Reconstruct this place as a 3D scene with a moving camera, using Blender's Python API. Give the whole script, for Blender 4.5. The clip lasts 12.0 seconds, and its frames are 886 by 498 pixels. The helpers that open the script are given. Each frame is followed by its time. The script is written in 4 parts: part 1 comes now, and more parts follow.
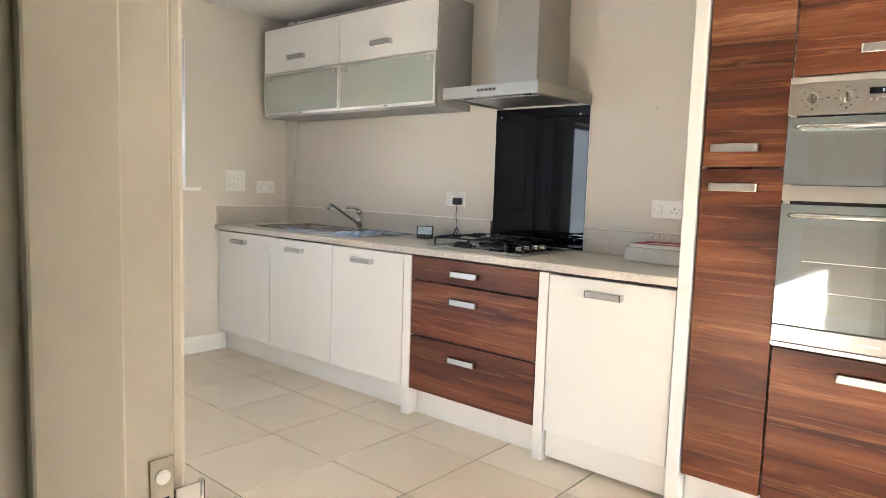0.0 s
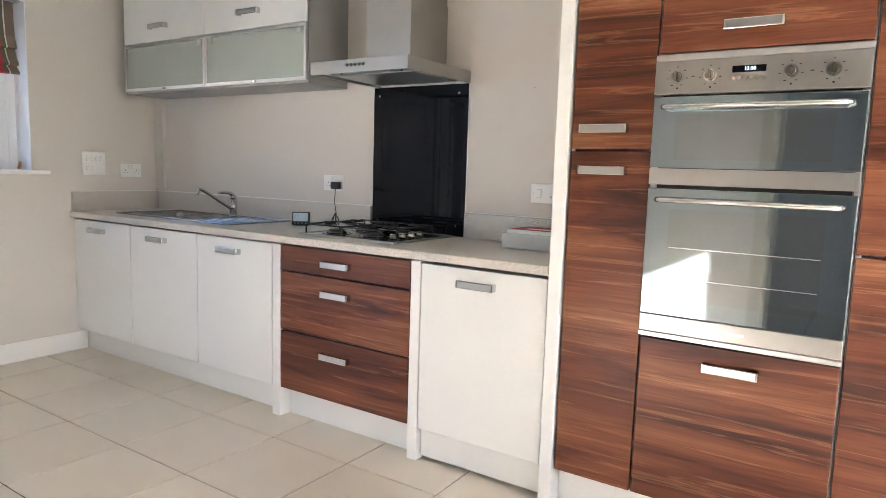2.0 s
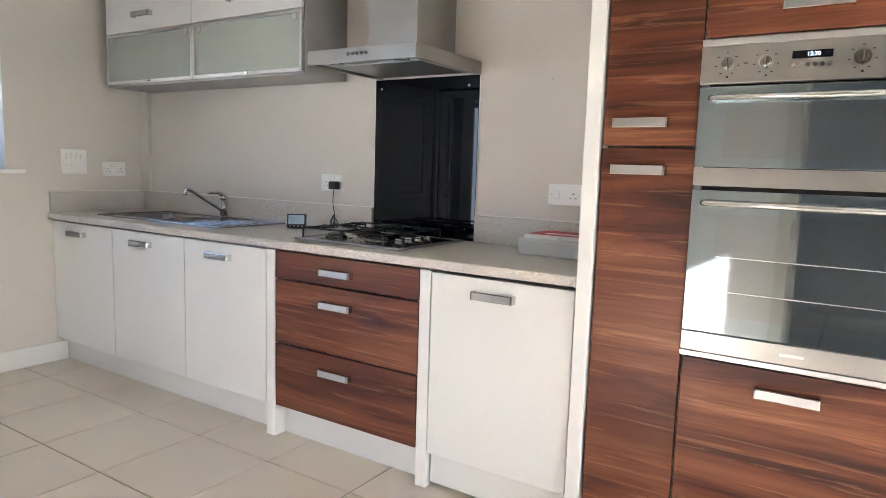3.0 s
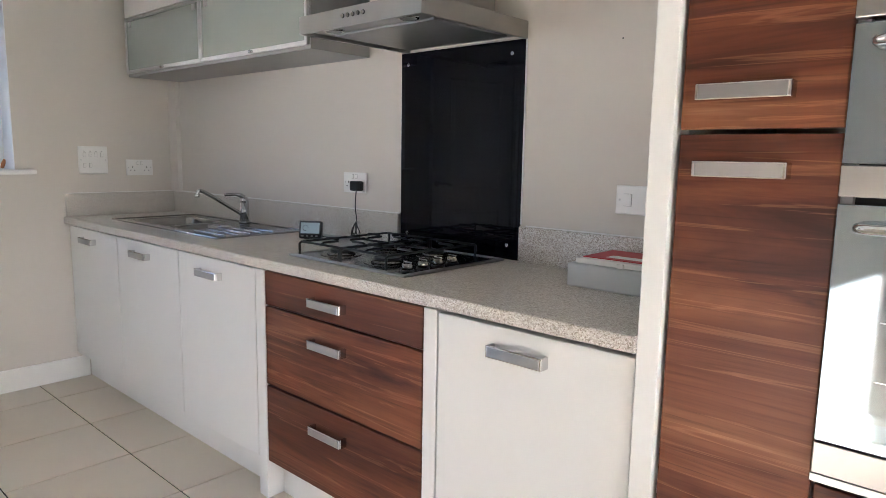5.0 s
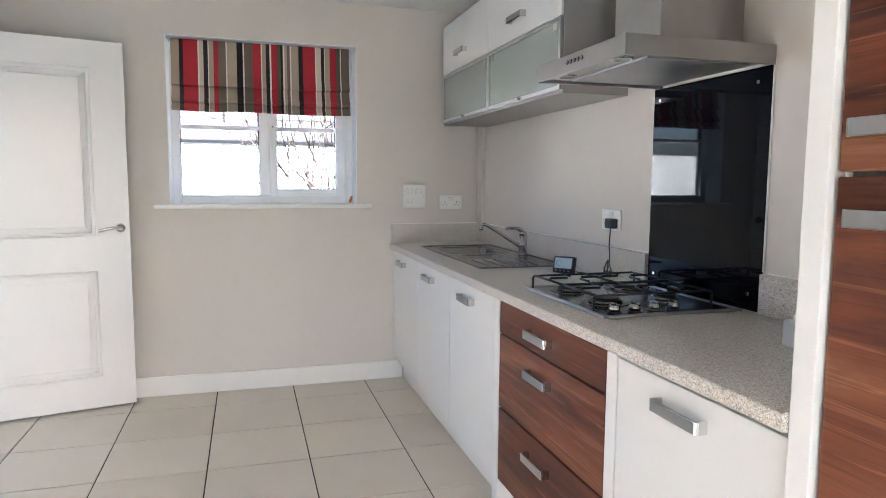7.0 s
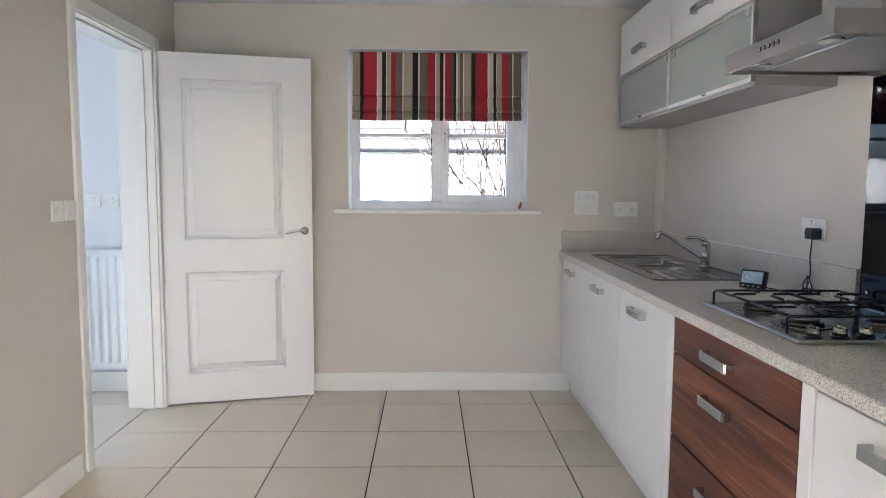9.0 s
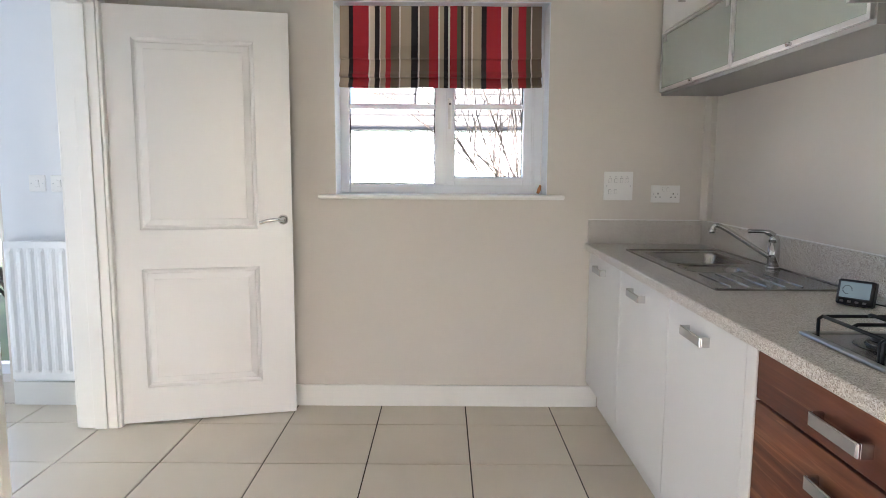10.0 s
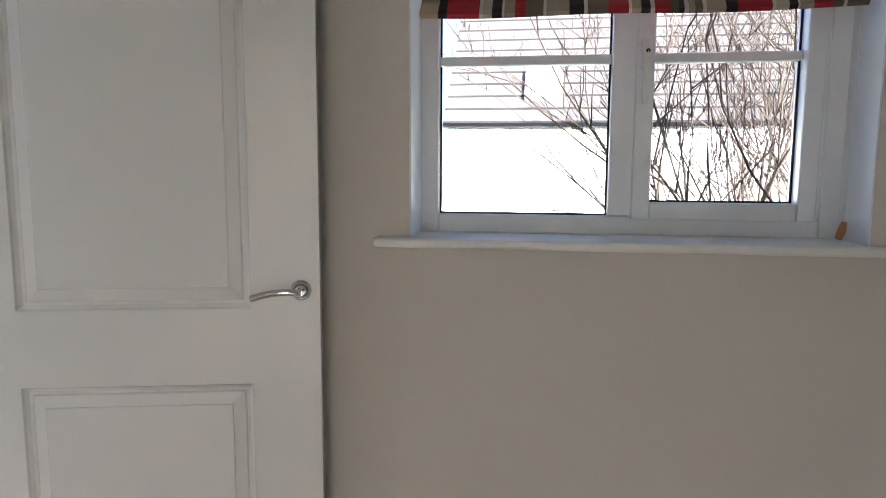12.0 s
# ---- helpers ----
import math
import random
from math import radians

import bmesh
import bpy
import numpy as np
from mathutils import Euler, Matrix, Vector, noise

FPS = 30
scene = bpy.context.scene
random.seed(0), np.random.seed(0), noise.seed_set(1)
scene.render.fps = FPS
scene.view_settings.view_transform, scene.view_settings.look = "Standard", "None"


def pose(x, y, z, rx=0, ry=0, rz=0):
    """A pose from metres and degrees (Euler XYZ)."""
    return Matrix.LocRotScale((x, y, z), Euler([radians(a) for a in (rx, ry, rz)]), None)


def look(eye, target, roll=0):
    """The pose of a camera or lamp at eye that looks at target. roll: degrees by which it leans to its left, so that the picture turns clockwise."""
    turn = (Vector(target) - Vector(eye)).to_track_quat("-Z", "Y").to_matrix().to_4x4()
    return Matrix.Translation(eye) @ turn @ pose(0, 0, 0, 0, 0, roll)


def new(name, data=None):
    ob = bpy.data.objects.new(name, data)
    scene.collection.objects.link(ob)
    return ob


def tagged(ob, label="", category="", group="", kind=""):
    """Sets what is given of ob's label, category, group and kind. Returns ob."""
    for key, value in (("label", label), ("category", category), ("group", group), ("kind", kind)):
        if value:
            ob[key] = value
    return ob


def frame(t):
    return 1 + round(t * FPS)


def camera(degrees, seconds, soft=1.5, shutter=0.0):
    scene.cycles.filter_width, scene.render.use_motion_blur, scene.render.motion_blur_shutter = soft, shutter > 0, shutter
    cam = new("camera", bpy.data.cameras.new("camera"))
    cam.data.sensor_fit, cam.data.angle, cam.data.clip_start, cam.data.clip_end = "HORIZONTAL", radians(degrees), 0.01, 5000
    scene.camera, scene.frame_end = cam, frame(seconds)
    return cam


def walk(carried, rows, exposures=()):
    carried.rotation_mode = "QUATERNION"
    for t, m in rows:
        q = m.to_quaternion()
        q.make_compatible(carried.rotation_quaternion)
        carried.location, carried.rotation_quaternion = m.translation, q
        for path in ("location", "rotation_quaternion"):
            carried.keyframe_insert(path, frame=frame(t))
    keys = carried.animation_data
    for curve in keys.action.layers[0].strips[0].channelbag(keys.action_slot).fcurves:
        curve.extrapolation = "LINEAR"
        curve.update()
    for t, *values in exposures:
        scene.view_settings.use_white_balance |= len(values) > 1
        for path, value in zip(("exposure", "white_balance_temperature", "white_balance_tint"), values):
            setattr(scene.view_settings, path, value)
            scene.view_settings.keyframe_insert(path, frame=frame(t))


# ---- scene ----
cam = camera(68.1, 12.0, soft=0.5)
PATH = [
    (0, (0.144, 0.546, 1.225), (-1.153, 2.056, 1.03), 1.8),
    (0.5, (0.184, 0.635, 1.234), (-1.023, 2.218, 1.04), 1.8),
    (1, (0.213, 0.699, 1.235), (-0.948, 2.314, 1.025), 1.8),
    (1.5, (0.229, 0.757, 1.231), (-0.906, 2.387, 1.001), 1.8),
    (2, (0.184, 0.837, 1.23), (-0.91, 2.495, 0.993), 1.8),
    (2.5, (0.072, 0.942, 1.242), (-1.004, 2.61, 0.995), 1.8),
    (3, (-0.018, 1.007, 1.233), (-1.092, 2.677, 0.99), 1.8),
    (3.2, (-0.036, 1.037, 1.217), (-1.12, 2.702, 0.98), 1.8),
    (4.8, (-0.186, 1.673, 1.253), (-1.462, 3.188, 0.97), 1.2),
    (5, (-0.202, 1.756, 1.264), (-1.531, 3.224, 0.982), 1.0),
    (5.5, (-0.184, 1.908, 1.272), (-1.636, 3.258, 1.006), 0.9),
    (6, (-0.073, 2.047, 1.288), (-1.671, 3.223, 1.037), 0.3),
    (6.5, (0.042, 2.121, 1.292), (-1.738, 3.004, 1.071), 0.3),
    (7, (0.108, 2.1, 1.3), (-1.798, 2.671, 1.097), 0.4),
    (7.5, (0.138, 2.093, 1.296), (-1.825, 2.423, 1.106), 0.4),
    (7.7, (0.139, 2.096, 1.296), (-1.836, 2.356, 1.115), 0.4),
    (9.3, (-0.065, 2.174, 1.277), (-2.055, 2.201, 1.08), 0.3),
    (9.5, (-0.213, 2.181, 1.261), (-2.201, 2.203, 1.045), 0.3),
    (10, (-0.61, 2.237, 1.294), (-2.595, 2.235, 1.05), 0.3),
    (10.5, (-1.073, 2.266, 1.281), (-3.058, 2.241, 1.038), 0.2),
    (11, (-1.538, 2.183, 1.261), (-3.524, 2.113, 1.038), 0.3),
    (11.5, (-1.986, 2.085, 1.311), (-3.967, 1.965, 1.065), 0.4),
    (12, (-2.407, 1.995, 1.329), (-4.373, 1.713, 1.091), 0.3),
]
EXPOSURES = [(0.0, 4.4, 6050, 12), (1.0, 4.3, 5900, 13), (2.5, 4.22, 5550, 13), (5.0, 3.98, 5500, 14), (5.5, 4.25, 5450, 14), (7.5, 4.02, 5300, 13), (9.5, 3.78, 5400, 13), (10.0, 3.95, 5600, 13), (10.5, 3.88, 5700, 13), (11.0, 3.7, 5700, 13), (12.0, 2.98, 5600, 13)]
walk(cam, [(t, look(eye, target, roll)) for t, eye, target, roll in PATH], EXPOSURES)

# ---- world, sun, lamps ----
world = bpy.data.worlds.new("world")
scene.world = world
world.use_nodes = True
wn = world.node_tree.nodes
sky = wn.new("ShaderNodeTexSky")
sky.sky_type = "NISHITA"
sky.sun_disc = False
sky.air_density, sky.dust_density, sky.ozone_density = 0.8, 4.0, 0.6
SUN_DIR = Vector((-0.80, -0.50, -0.415)).normalized()
sky.sun_elevation = math.asin(-SUN_DIR.z)
sky.sun_rotation = math.atan2(-SUN_DIR.x, -SUN_DIR.y)
world.node_tree.links.new(sky.outputs[0], wn["Background"].inputs[0])
wn["Background"].inputs[1].default_value = 0.065
sun = new("sun", bpy.data.lights.new("sun", "SUN"))
sun.data.energy, sun.data.angle, sun.data.color = 5.0, radians(0.5), (1.0, 0.94, 0.86)
sun.matrix_world = look((0, 0, 20), Vector((0, 0, 20)) + SUN_DIR)


def window_lamp(name, eye, target, w, h, power, colour):
    """Stands in for the sky's light in an opening."""
    lamp = new(name, bpy.data.lights.new(name, "AREA"))
    lamp.data.shape, lamp.data.size, lamp.data.size_y = "RECTANGLE", w, h
    lamp.data.energy, lamp.data.color = power, colour
    lamp.matrix_world = look(eye, target)
    return lamp


window_lamp("hall_sky", (-4.24, -1.25, 1.1), (0, -1.25, 1.0), 0.9, 1.8, 3.5, (0.84, 0.92, 1.0))


# ---- materials ----
def mat(name, colour=(0.5, 0.5, 0.5), rough=0.5, metal=0.0, **more):
    m = bpy.data.materials.new(name)
    m.use_nodes = True
    b = m.node_tree.nodes["Principled BSDF"]
    b.inputs["Base Color"].default_value = (*colour, 1)
    b.inputs["Roughness"].default_value = rough
    b.inputs["Metallic"].default_value = metal
    for key, value in more.items():
        b.inputs[key.replace("_", " ")].default_value = value
    return m


def nodes(m):
    return m.node_tree.nodes, m.node_tree.links, m.node_tree.nodes["Principled BSDF"]


def position(m, scale, random_shift=0.0):
    """World position, stretched, with a shift of its own for each object."""
    n, l, _ = nodes(m)
    geo, mapping = n.new("ShaderNodeNewGeometry"), n.new("ShaderNodeMapping")
    mapping.inputs["Scale"].default_value = scale
    l.new(geo.outputs["Position"], mapping.inputs["Vector"])
    if random_shift:
        info, mul = n.new("ShaderNodeObjectInfo"), n.new("ShaderNodeMath")
        mul.operation = "MULTIPLY"
        mul.inputs[1].default_value = random_shift
        l.new(info.outputs["Random"], mul.inputs[0])
        comb = n.new("ShaderNodeCombineXYZ")
        for i in range(3):
            l.new(mul.outputs[0], comb.inputs[i])
        l.new(comb.outputs[0], mapping.inputs["Location"])
    return mapping.outputs[0]


def noise_of(m, vector, scale, detail=4, rough=0.55, distort=0.0):
    n, l, _ = nodes(m)
    t = n.new("ShaderNodeTexNoise")
    t.inputs["Scale"].default_value, t.inputs["Detail"].default_value = scale, detail
    t.inputs["Roughness"].default_value, t.inputs["Distortion"].default_value = rough, distort
    l.new(vector, t.inputs["Vector"])
    return t.outputs[0]


def ramp_of(m, value, stops):
    n, l, _ = nodes(m)
    r = n.new("ShaderNodeValToRGB")
    while len(r.color_ramp.elements) < len(stops):
        r.color_ramp.elements.new(0.5)
    for e, (p, c) in zip(r.color_ramp.elements, stops):
        e.position, e.color = p, (*c, 1)
    l.new(value, r.inputs[0])
    return r.outputs[0]


def mix_of(m, a, b, factor, kind="MULTIPLY"):
    n, l, _ = nodes(m)
    x = n.new("ShaderNodeMix")
    x.data_type, x.blend_type = "RGBA", kind
    x.inputs[0].default_value = factor
    l.new(a, x.inputs[6])
    l.new(b, x.inputs[7])
    return x.outputs[2]


def bump(m, value, strength, distance=0.001):
    n, l, b = nodes(m)
    k = n.new("ShaderNodeBump")
    k.inputs["Strength"].default_value, k.inputs["Distance"].default_value = strength, distance
    l.new(value, k.inputs["Height"])
    l.new(k.outputs[0], b.inputs["Normal"])


def colour_from(m, socket):
    m.node_tree.links.new(socket, nodes(m)[2].inputs["Base Color"])


def rough_from(m, value, low, high):
    n, l, b = nodes(m)
    r = n.new("ShaderNodeMapRange")
    r.inputs["To Min"].default_value, r.inputs["To Max"].default_value = low, high
    l.new(value, r.inputs[0])
    l.new(r.outputs[0], b.inputs["Roughness"])


def painted(name, colour, rough, spread=0.03, grain=140.0, strength=0.10):
    """Paint with faint clouds, roller grain and an uneven sheen."""
    m = mat(name, colour, rough)
    v = position(m, (1, 1, 1))
    c = [x * (1 - spread) for x in colour], [min(1, x * (1 + spread * 0.6)) for x in colour]
    colour_from(m, ramp_of(m, noise_of(m, v, 1.3, 1), [(0.2, c[0]), (0.8, c[1])]))
    rough_from(m, noise_of(m, v, 5.0, 4), rough - 0.02, rough + 0.03)
    bump(m, noise_of(m, v, grain, 3), strength, 0.0012)
    return m


M_WALL = painted("wall_paint", (0.635, 0.590, 0.525), 0.62)
M_HALL = painted("hall_paint", (0.74, 0.75, 0.76), 0.62)
M_CEIL = painted("ceiling_paint", (0.80, 0.79, 0.77), 0.8)
M_GLOSS = painted("white_woodwork", (0.80, 0.785, 0.74), 0.31, 0.03, 14.0, 0.04)
# cream gloss of the entry lining, with the jamb's shade put into its colour
M_CREAM_SHADED = painted("shaded_cream_gloss", (0.51, 0.475, 0.39), 0.33, 0.05, 14.0, 0.05)
M_DOOR = painted("door_paint", (0.76, 0.745, 0.725), 0.25, 0.02, 9.0, 0.03)
M_UNIT = painted("white_laminate", (0.75, 0.74, 0.715), 0.33, 0.02, 30.0, 0.02)
M_CARC = painted("carcass_board", (0.72, 0.71, 0.68), 0.5, 0.02)
M_UPVC = painted("upvc", (0.80, 0.82, 0.85), 0.31, 0.02, 30.0, 0.02)
M_PLAST = mat("white_plastic", (0.80, 0.79, 0.76), 0.35)
M_BLACKP = mat("black_plastic", (0.015, 0.015, 0.017), 0.35)
M_RUBBER = mat("dark_slot", (0.01, 0.01, 0.01), 0.7)
M_RAD = painted("radiator_enamel", (0.82, 0.83, 0.83), 0.32, 0.02, 30.0, 0.02)
M_GREY = painted("grey_foil", (0.30, 0.29, 0.275), 0.38, 0.05, 60.0, 0.03)


def wood():
    """Walnut-look laminate: brown-orange ground, purple-brown bands, wavering dark lines and tan streaks."""
    m = mat("walnut_laminate", (0.25, 0.1, 0.05), 0.38, Specular_IOR_Level=0.32)
    v = position(m, (0.55, 0.55, 6.5), 37.0)
    broad = noise_of(m, v, 1.25, 5, 0.58, 1.3)
    col = ramp_of(m, broad, [(0.30, (0.036, 0.0105, 0.0065)), (0.38, (0.066, 0.019, 0.0105)), (0.46, (0.112, 0.034, 0.0155)), (0.55, (0.146, 0.047, 0.0205)), (0.64, (0.182, 0.069, 0.031)), (0.72, (0.265, 0.125, 0.062))])
    v2 = position(m, (1.5, 1.5, 60.0), 11.0)
    fine = ramp_of(m, noise_of(m, v2, 1.3, 5, 0.62, 1.4), [(0.30, (0.26, 0.20, 0.17)), (0.38, (0.70, 0.66, 0.62)), (0.47, (1.0, 1.0, 1.0)), (0.66, (1.16, 1.18, 1.18))])
    col = mix_of(m, col, fine, 0.52)
    v4 = position(m, (0.30, 0.30, 2.6), 53.0)
    slow = ramp_of(m, noise_of(m, v4, 1.6, 2, 0.5, 0.4), [(0.34, (0.66, 0.60, 0.60)), (0.50, (1.0, 0.98, 0.96)), (0.66, (1.10, 1.16, 1.18))])
    col = mix_of(m, col, slow, 0.9)
    v3 = position(m, (0.85, 0.85, 26.0), 23.0)
    streak = ramp_of(m, noise_of(m, v3, 1.2, 4, 0.55, 1.6), [(0.58, (0.0, 0.0, 0.0)), (0.625, (0.20, 0.112, 0.055)), (0.67, (0.06, 0.027, 0.012)), (0.76, (0.0, 0.0, 0.0))])
    colour_from(m, mix_of(m, col, streak, 0.42, "ADD"))
    rough_from(m, noise_of(m, v2, 2.0, 3), 0.34, 0.46)
    bump(m, noise_of(m, v2, 3.0, 3), 0.08, 0.0006)
    return m


def granite():
    m = mat("speckled_worktop", (0.5, 0.47, 0.42), 0.34)
    v = position(m, (1, 1, 1))
    n, l, _ = nodes(m)
    vor = n.new("ShaderNodeTexVoronoi")
    vor.inputs["Scale"].default_value = 400.0
    l.new(v, vor.inputs["Vector"])
    sep = n.new("ShaderNodeSeparateColor")
    l.new(vor.outputs["Color"], sep.inputs[0])
    specks = ramp_of(m, sep.outputs[0], [(0.0, (0.23, 0.195, 0.155)), (0.13, (0.40, 0.36, 0.305)), (0.34, (0.54, 0.495, 0.435)), (0.62, (0.64, 0.60, 0.545)), (0.86, (0.78, 0.755, 0.715))])
    cloud = ramp_of(m, noise_of(m, v, 90.0, 4), [(0.3, (0.80, 0.78, 0.75)), (0.7, (1.0, 1.0, 1.0))])
    colour_from(m, mix_of(m, specks, cloud, 0.8))
    rough_from(m, noise_of(m, v, 12.0, 3), 0.30, 0.42)
    bump(m, sep.outputs[1], 0.03, 0.0005)
    return m


def steel(name, colour, rough, along=(2.0, 400.0, 400.0), strength=0.03):
    """Brushed metal: fine lines along one axis, smears at a larger scale."""
    m = mat(name, colour, rough, 1.0)
    v = position(m, along)
    lines = noise_of(m, v, 1.0, 2)
    w = position(m, (1, 1, 1))
    rough_from(m, noise_of(m, w, 9.0, 4), rough - 0.03, rough + 0.05)
    tint = ramp_of(m, noise_of(m, w, 6.0, 4), [(0.3, [c * 0.9 for c in colour]), (0.7, colour)])
    colour_from(m, tint)
    bump(m, lines, strength, 0.0004)
    return m


def tile():
    m = mat("floor_tile", (0.6, 0.54, 0.45), 0.25)
    v = position(m, (1, 1, 1), 19.0)
    base = ramp_of(m, noise_of(m, v, 2.2, 3, 0.5), [(0.25, (0.64, 0.565, 0.45)), (0.75, (0.70, 0.62, 0.505))])
    n, l, _ = nodes(m)
    info = n.new("ShaderNodeObjectInfo")
    each = ramp_of(m, info.outputs["Random"], [(0.0, (0.94, 0.935, 0.92)), (1.0, (1, 1, 1))])
    colour_from(m, mix_of(m, base, each, 1.0))
    rough_from(m, noise_of(m, v, 2.0, 2), 0.285, 0.34)
    bump(m, noise_of(m, v, 9.0, 1), 0.05, 0.0006)
    return m


M_WOOD, M_TOP, M_TILE = wood(), granite(), tile()
M_STEEL = steel("brushed_steel", (0.43, 0.415, 0.39), 0.33)
M_SINK = steel("sink_steel", (0.37, 0.36, 0.345), 0.17)
M_ALU = steel("aluminium", (0.62, 0.62, 0.61), 0.36)
M_CHROME = mat("chrome", (0.60, 0.60, 0.595), 0.06, 1.0)
M_HANDLE = steel("satin_handle", (0.46, 0.46, 0.465), 0.31)
M_GROUT = painted("grout", (0.065, 0.05, 0.037), 0.9, 0.2)
M_BGLASS = mat("black_glass", (0.004, 0.004, 0.006), 0.025, Specular_IOR_Level=0.17)
M_IRON = painted("black_enamel", (0.012, 0.012, 0.013), 0.42, 0.2, 200.0, 0.2)
M_OVEN = mat("mirrored_oven_glass", (0.30, 0.36, 0.40), 0.035, 0.92)
M_OVENIN = mat("oven_inner_glass", (0.30, 0.335, 0.35), 0.045, 0.9)
M_FROST = mat("frosted_glass", (0.70, 0.755, 0.665), 0.40, Alpha=0.32)
M_GLASS = mat("clear_glass", (1, 1, 1), 0.0, Transmission_Weight=1.0, IOR=1.01, Specular_IOR_Level=0.5)
M_LCD = mat("lcd", (0.20, 0.25, 0.26), 0.15, Emission_Color=(0.45, 0.55, 0.58, 1), Emission_Strength=0.015)
M_LED = mat("display_digits", (0.7, 0.8, 0.9), 0.4, Emission_Color=(0.75, 0.85, 1.0, 1), Emission_Strength=0.25)
M_RED = mat("red_print", (0.50, 0.03, 0.04), 0.5)
M_BOX = painted("grey_card", (0.66, 0.66, 0.66), 0.5, 0.04)
M_CORK = painted("wooden_toggle", (0.42, 0.17, 0.06), 0.5, 0.2)
M_KNOB = mat("dark_knob_metal", (0.38, 0.36, 0.31), 0.12, 1.0)
M_LAMPGL = mat("lamp_lens", (0.32, 0.32, 0.31), 0.12)
M_HOBTOP = steel("hob_steel", (0.25, 0.24, 0.23), 0.15)
M_BURNER = steel("burner_steel", (0.23, 0.215, 0.20), 0.22)
M_FILTER = steel("filter_mesh", (0.42, 0.42, 0.42), 0.42, (500.0, 500.0, 500.0), 0.3)


# ---- mesh helpers ----
def thing(name, loc, label, category, group="", kind=""):
    return tagged(at(new(name), loc), label, category, group, kind)


def at(ob, loc):
    ob.location = loc
    return ob


def origin(ob):
    while ob.parent:
        ob = ob.parent
    return Vector(ob.location)


def part(name, bm, material, parent=None, label=""):
    """Links a bmesh, drawn in world metres, as one mesh; under a thing or part it takes the thing's origin."""
    me = bpy.data.meshes.new(name)
    if parent is not None:
        bmesh.ops.translate(bm, vec=-origin(parent), verts=bm.verts)
    bm.to_mesh(me)
    bm.free()
    for x in material if isinstance(material, (list, tuple)) else [material]:
        me.materials.append(x)
    ob = new(name, me)
    if parent is not None:
        ob.parent = parent
    return tagged(ob, label)


def structure(name, bm, material, label):
    return tagged(part(name, bm, material), label, name.split("_")[0], kind="structure")


def add_box(bm, x0, x1, y0, y1, z0, z1, bevel=0.0, seg=2, m=None):
    v = bmesh.ops.create_cube(bm, size=1.0)["verts"]
    bmesh.ops.scale(bm, vec=(abs(x1 - x0), abs(y1 - y0), abs(z1 - z0)), verts=v)
    bmesh.ops.translate(bm, vec=((x0 + x1) / 2, (y0 + y1) / 2, (z0 + z1) / 2), verts=v)
    if m is not None:
        bmesh.ops.transform(bm, matrix=m, verts=v)
    if bevel:
        e = list({e for w in v for e in w.link_edges})
        bmesh.ops.bevel(bm, geom=e, offset=bevel, segments=seg, profile=0.5, affect="EDGES")
    return bm


def box(*a, **k):
    return add_box(bmesh.new(), *a, **k)


def add_cyl(bm, p, q, r, r2=None, n=20, smooth=True):
    p, q = Vector(p), Vector(q)
    d = q - p
    m = Matrix.Translation((p + q) / 2) @ d.to_track_quat("Z", "Y").to_matrix().to_4x4()
    g = bmesh.ops.create_cone(bm, cap_ends=True, segments=n, radius1=r, radius2=r if r2 is None else r2, depth=d.length, matrix=m)
    for f in {f for v in g["verts"] for f in v.link_faces}:
        f.smooth = smooth and len(f.verts) == 4
    return bm


def cyl(*a, **k):
    return add_cyl(bmesh.new(), *a, **k)


def add_tube(bm, pts, r, n=10):
    """A round bar along a run of points; r may be one radius or one a point."""
    pts = [Vector(p) for p in pts]
    rings = []
    for i, p in enumerate(pts):
        d = (pts[min(i + 1, len(pts) - 1)] - pts[max(i - 1, 0)]).normalized()
        q = d.to_track_quat("Z", "Y")
        rad = r[i] if isinstance(r, (list, tuple)) else r
        rings.append([bm.verts.new(p + q @ Vector((rad * math.cos(a), rad * math.sin(a), 0))) for a in (2 * math.pi * k / n for k in range(n))])
    for a, b in zip(rings, rings[1:]):
        # nearest start keeps the skin from twisting
        s = min(range(n), key=lambda k: (b[k].co - a[0].co).length)
        for k in range(n):
            f = bm.faces.new((a[k], a[(k + 1) % n], b[(k + 1 + s) % n], b[(k + s) % n]))
            f.smooth = True
        b[:] = b[s:] + b[:s]
    bm.faces.new(rings[0][::-1])
    bm.faces.new(rings[-1])
    return bm


def tube(*a, **k):
    return add_tube(bmesh.new(), *a, **k)


def curve_pts(pts, n=8):
    """A smooth run through the points."""
    pts = [Vector(p) for p in pts]
    ext = [2 * pts[0] - pts[1], *pts, 2 * pts[-1] - pts[-2]]
    out = []
    for i in range(1, len(ext) - 2):
        a, b, c, d = ext[i - 1:i + 3]
        for k in range(n):
            t = k / n
            out.append(0.5 * (2 * b + (c - a) * t + (2 * a - 5 * b + 4 * c - d) * t * t + (3 * b - a - 3 * c + d) * t ** 3))
    return out + [pts[-1]]


def wall_along_y(bm, x0, x1, y0, y1, z0, z1, holes=()):
    """A wall between x0 and x1 that runs along y, with openings (ya, yb, za, zb)."""
    y = y0
    for ya, yb, za, zb in sorted(holes):
        add_box(bm, x0, x1, y, ya, z0, z1)
        if za > z0:
            add_box(bm, x0, x1, ya, yb, z0, za)
        if zb < z1:
            add_box(bm, x0, x1, ya, yb, zb, z1)
        y = yb
    return add_box(bm, x0, x1, y, y1, z0, z1)


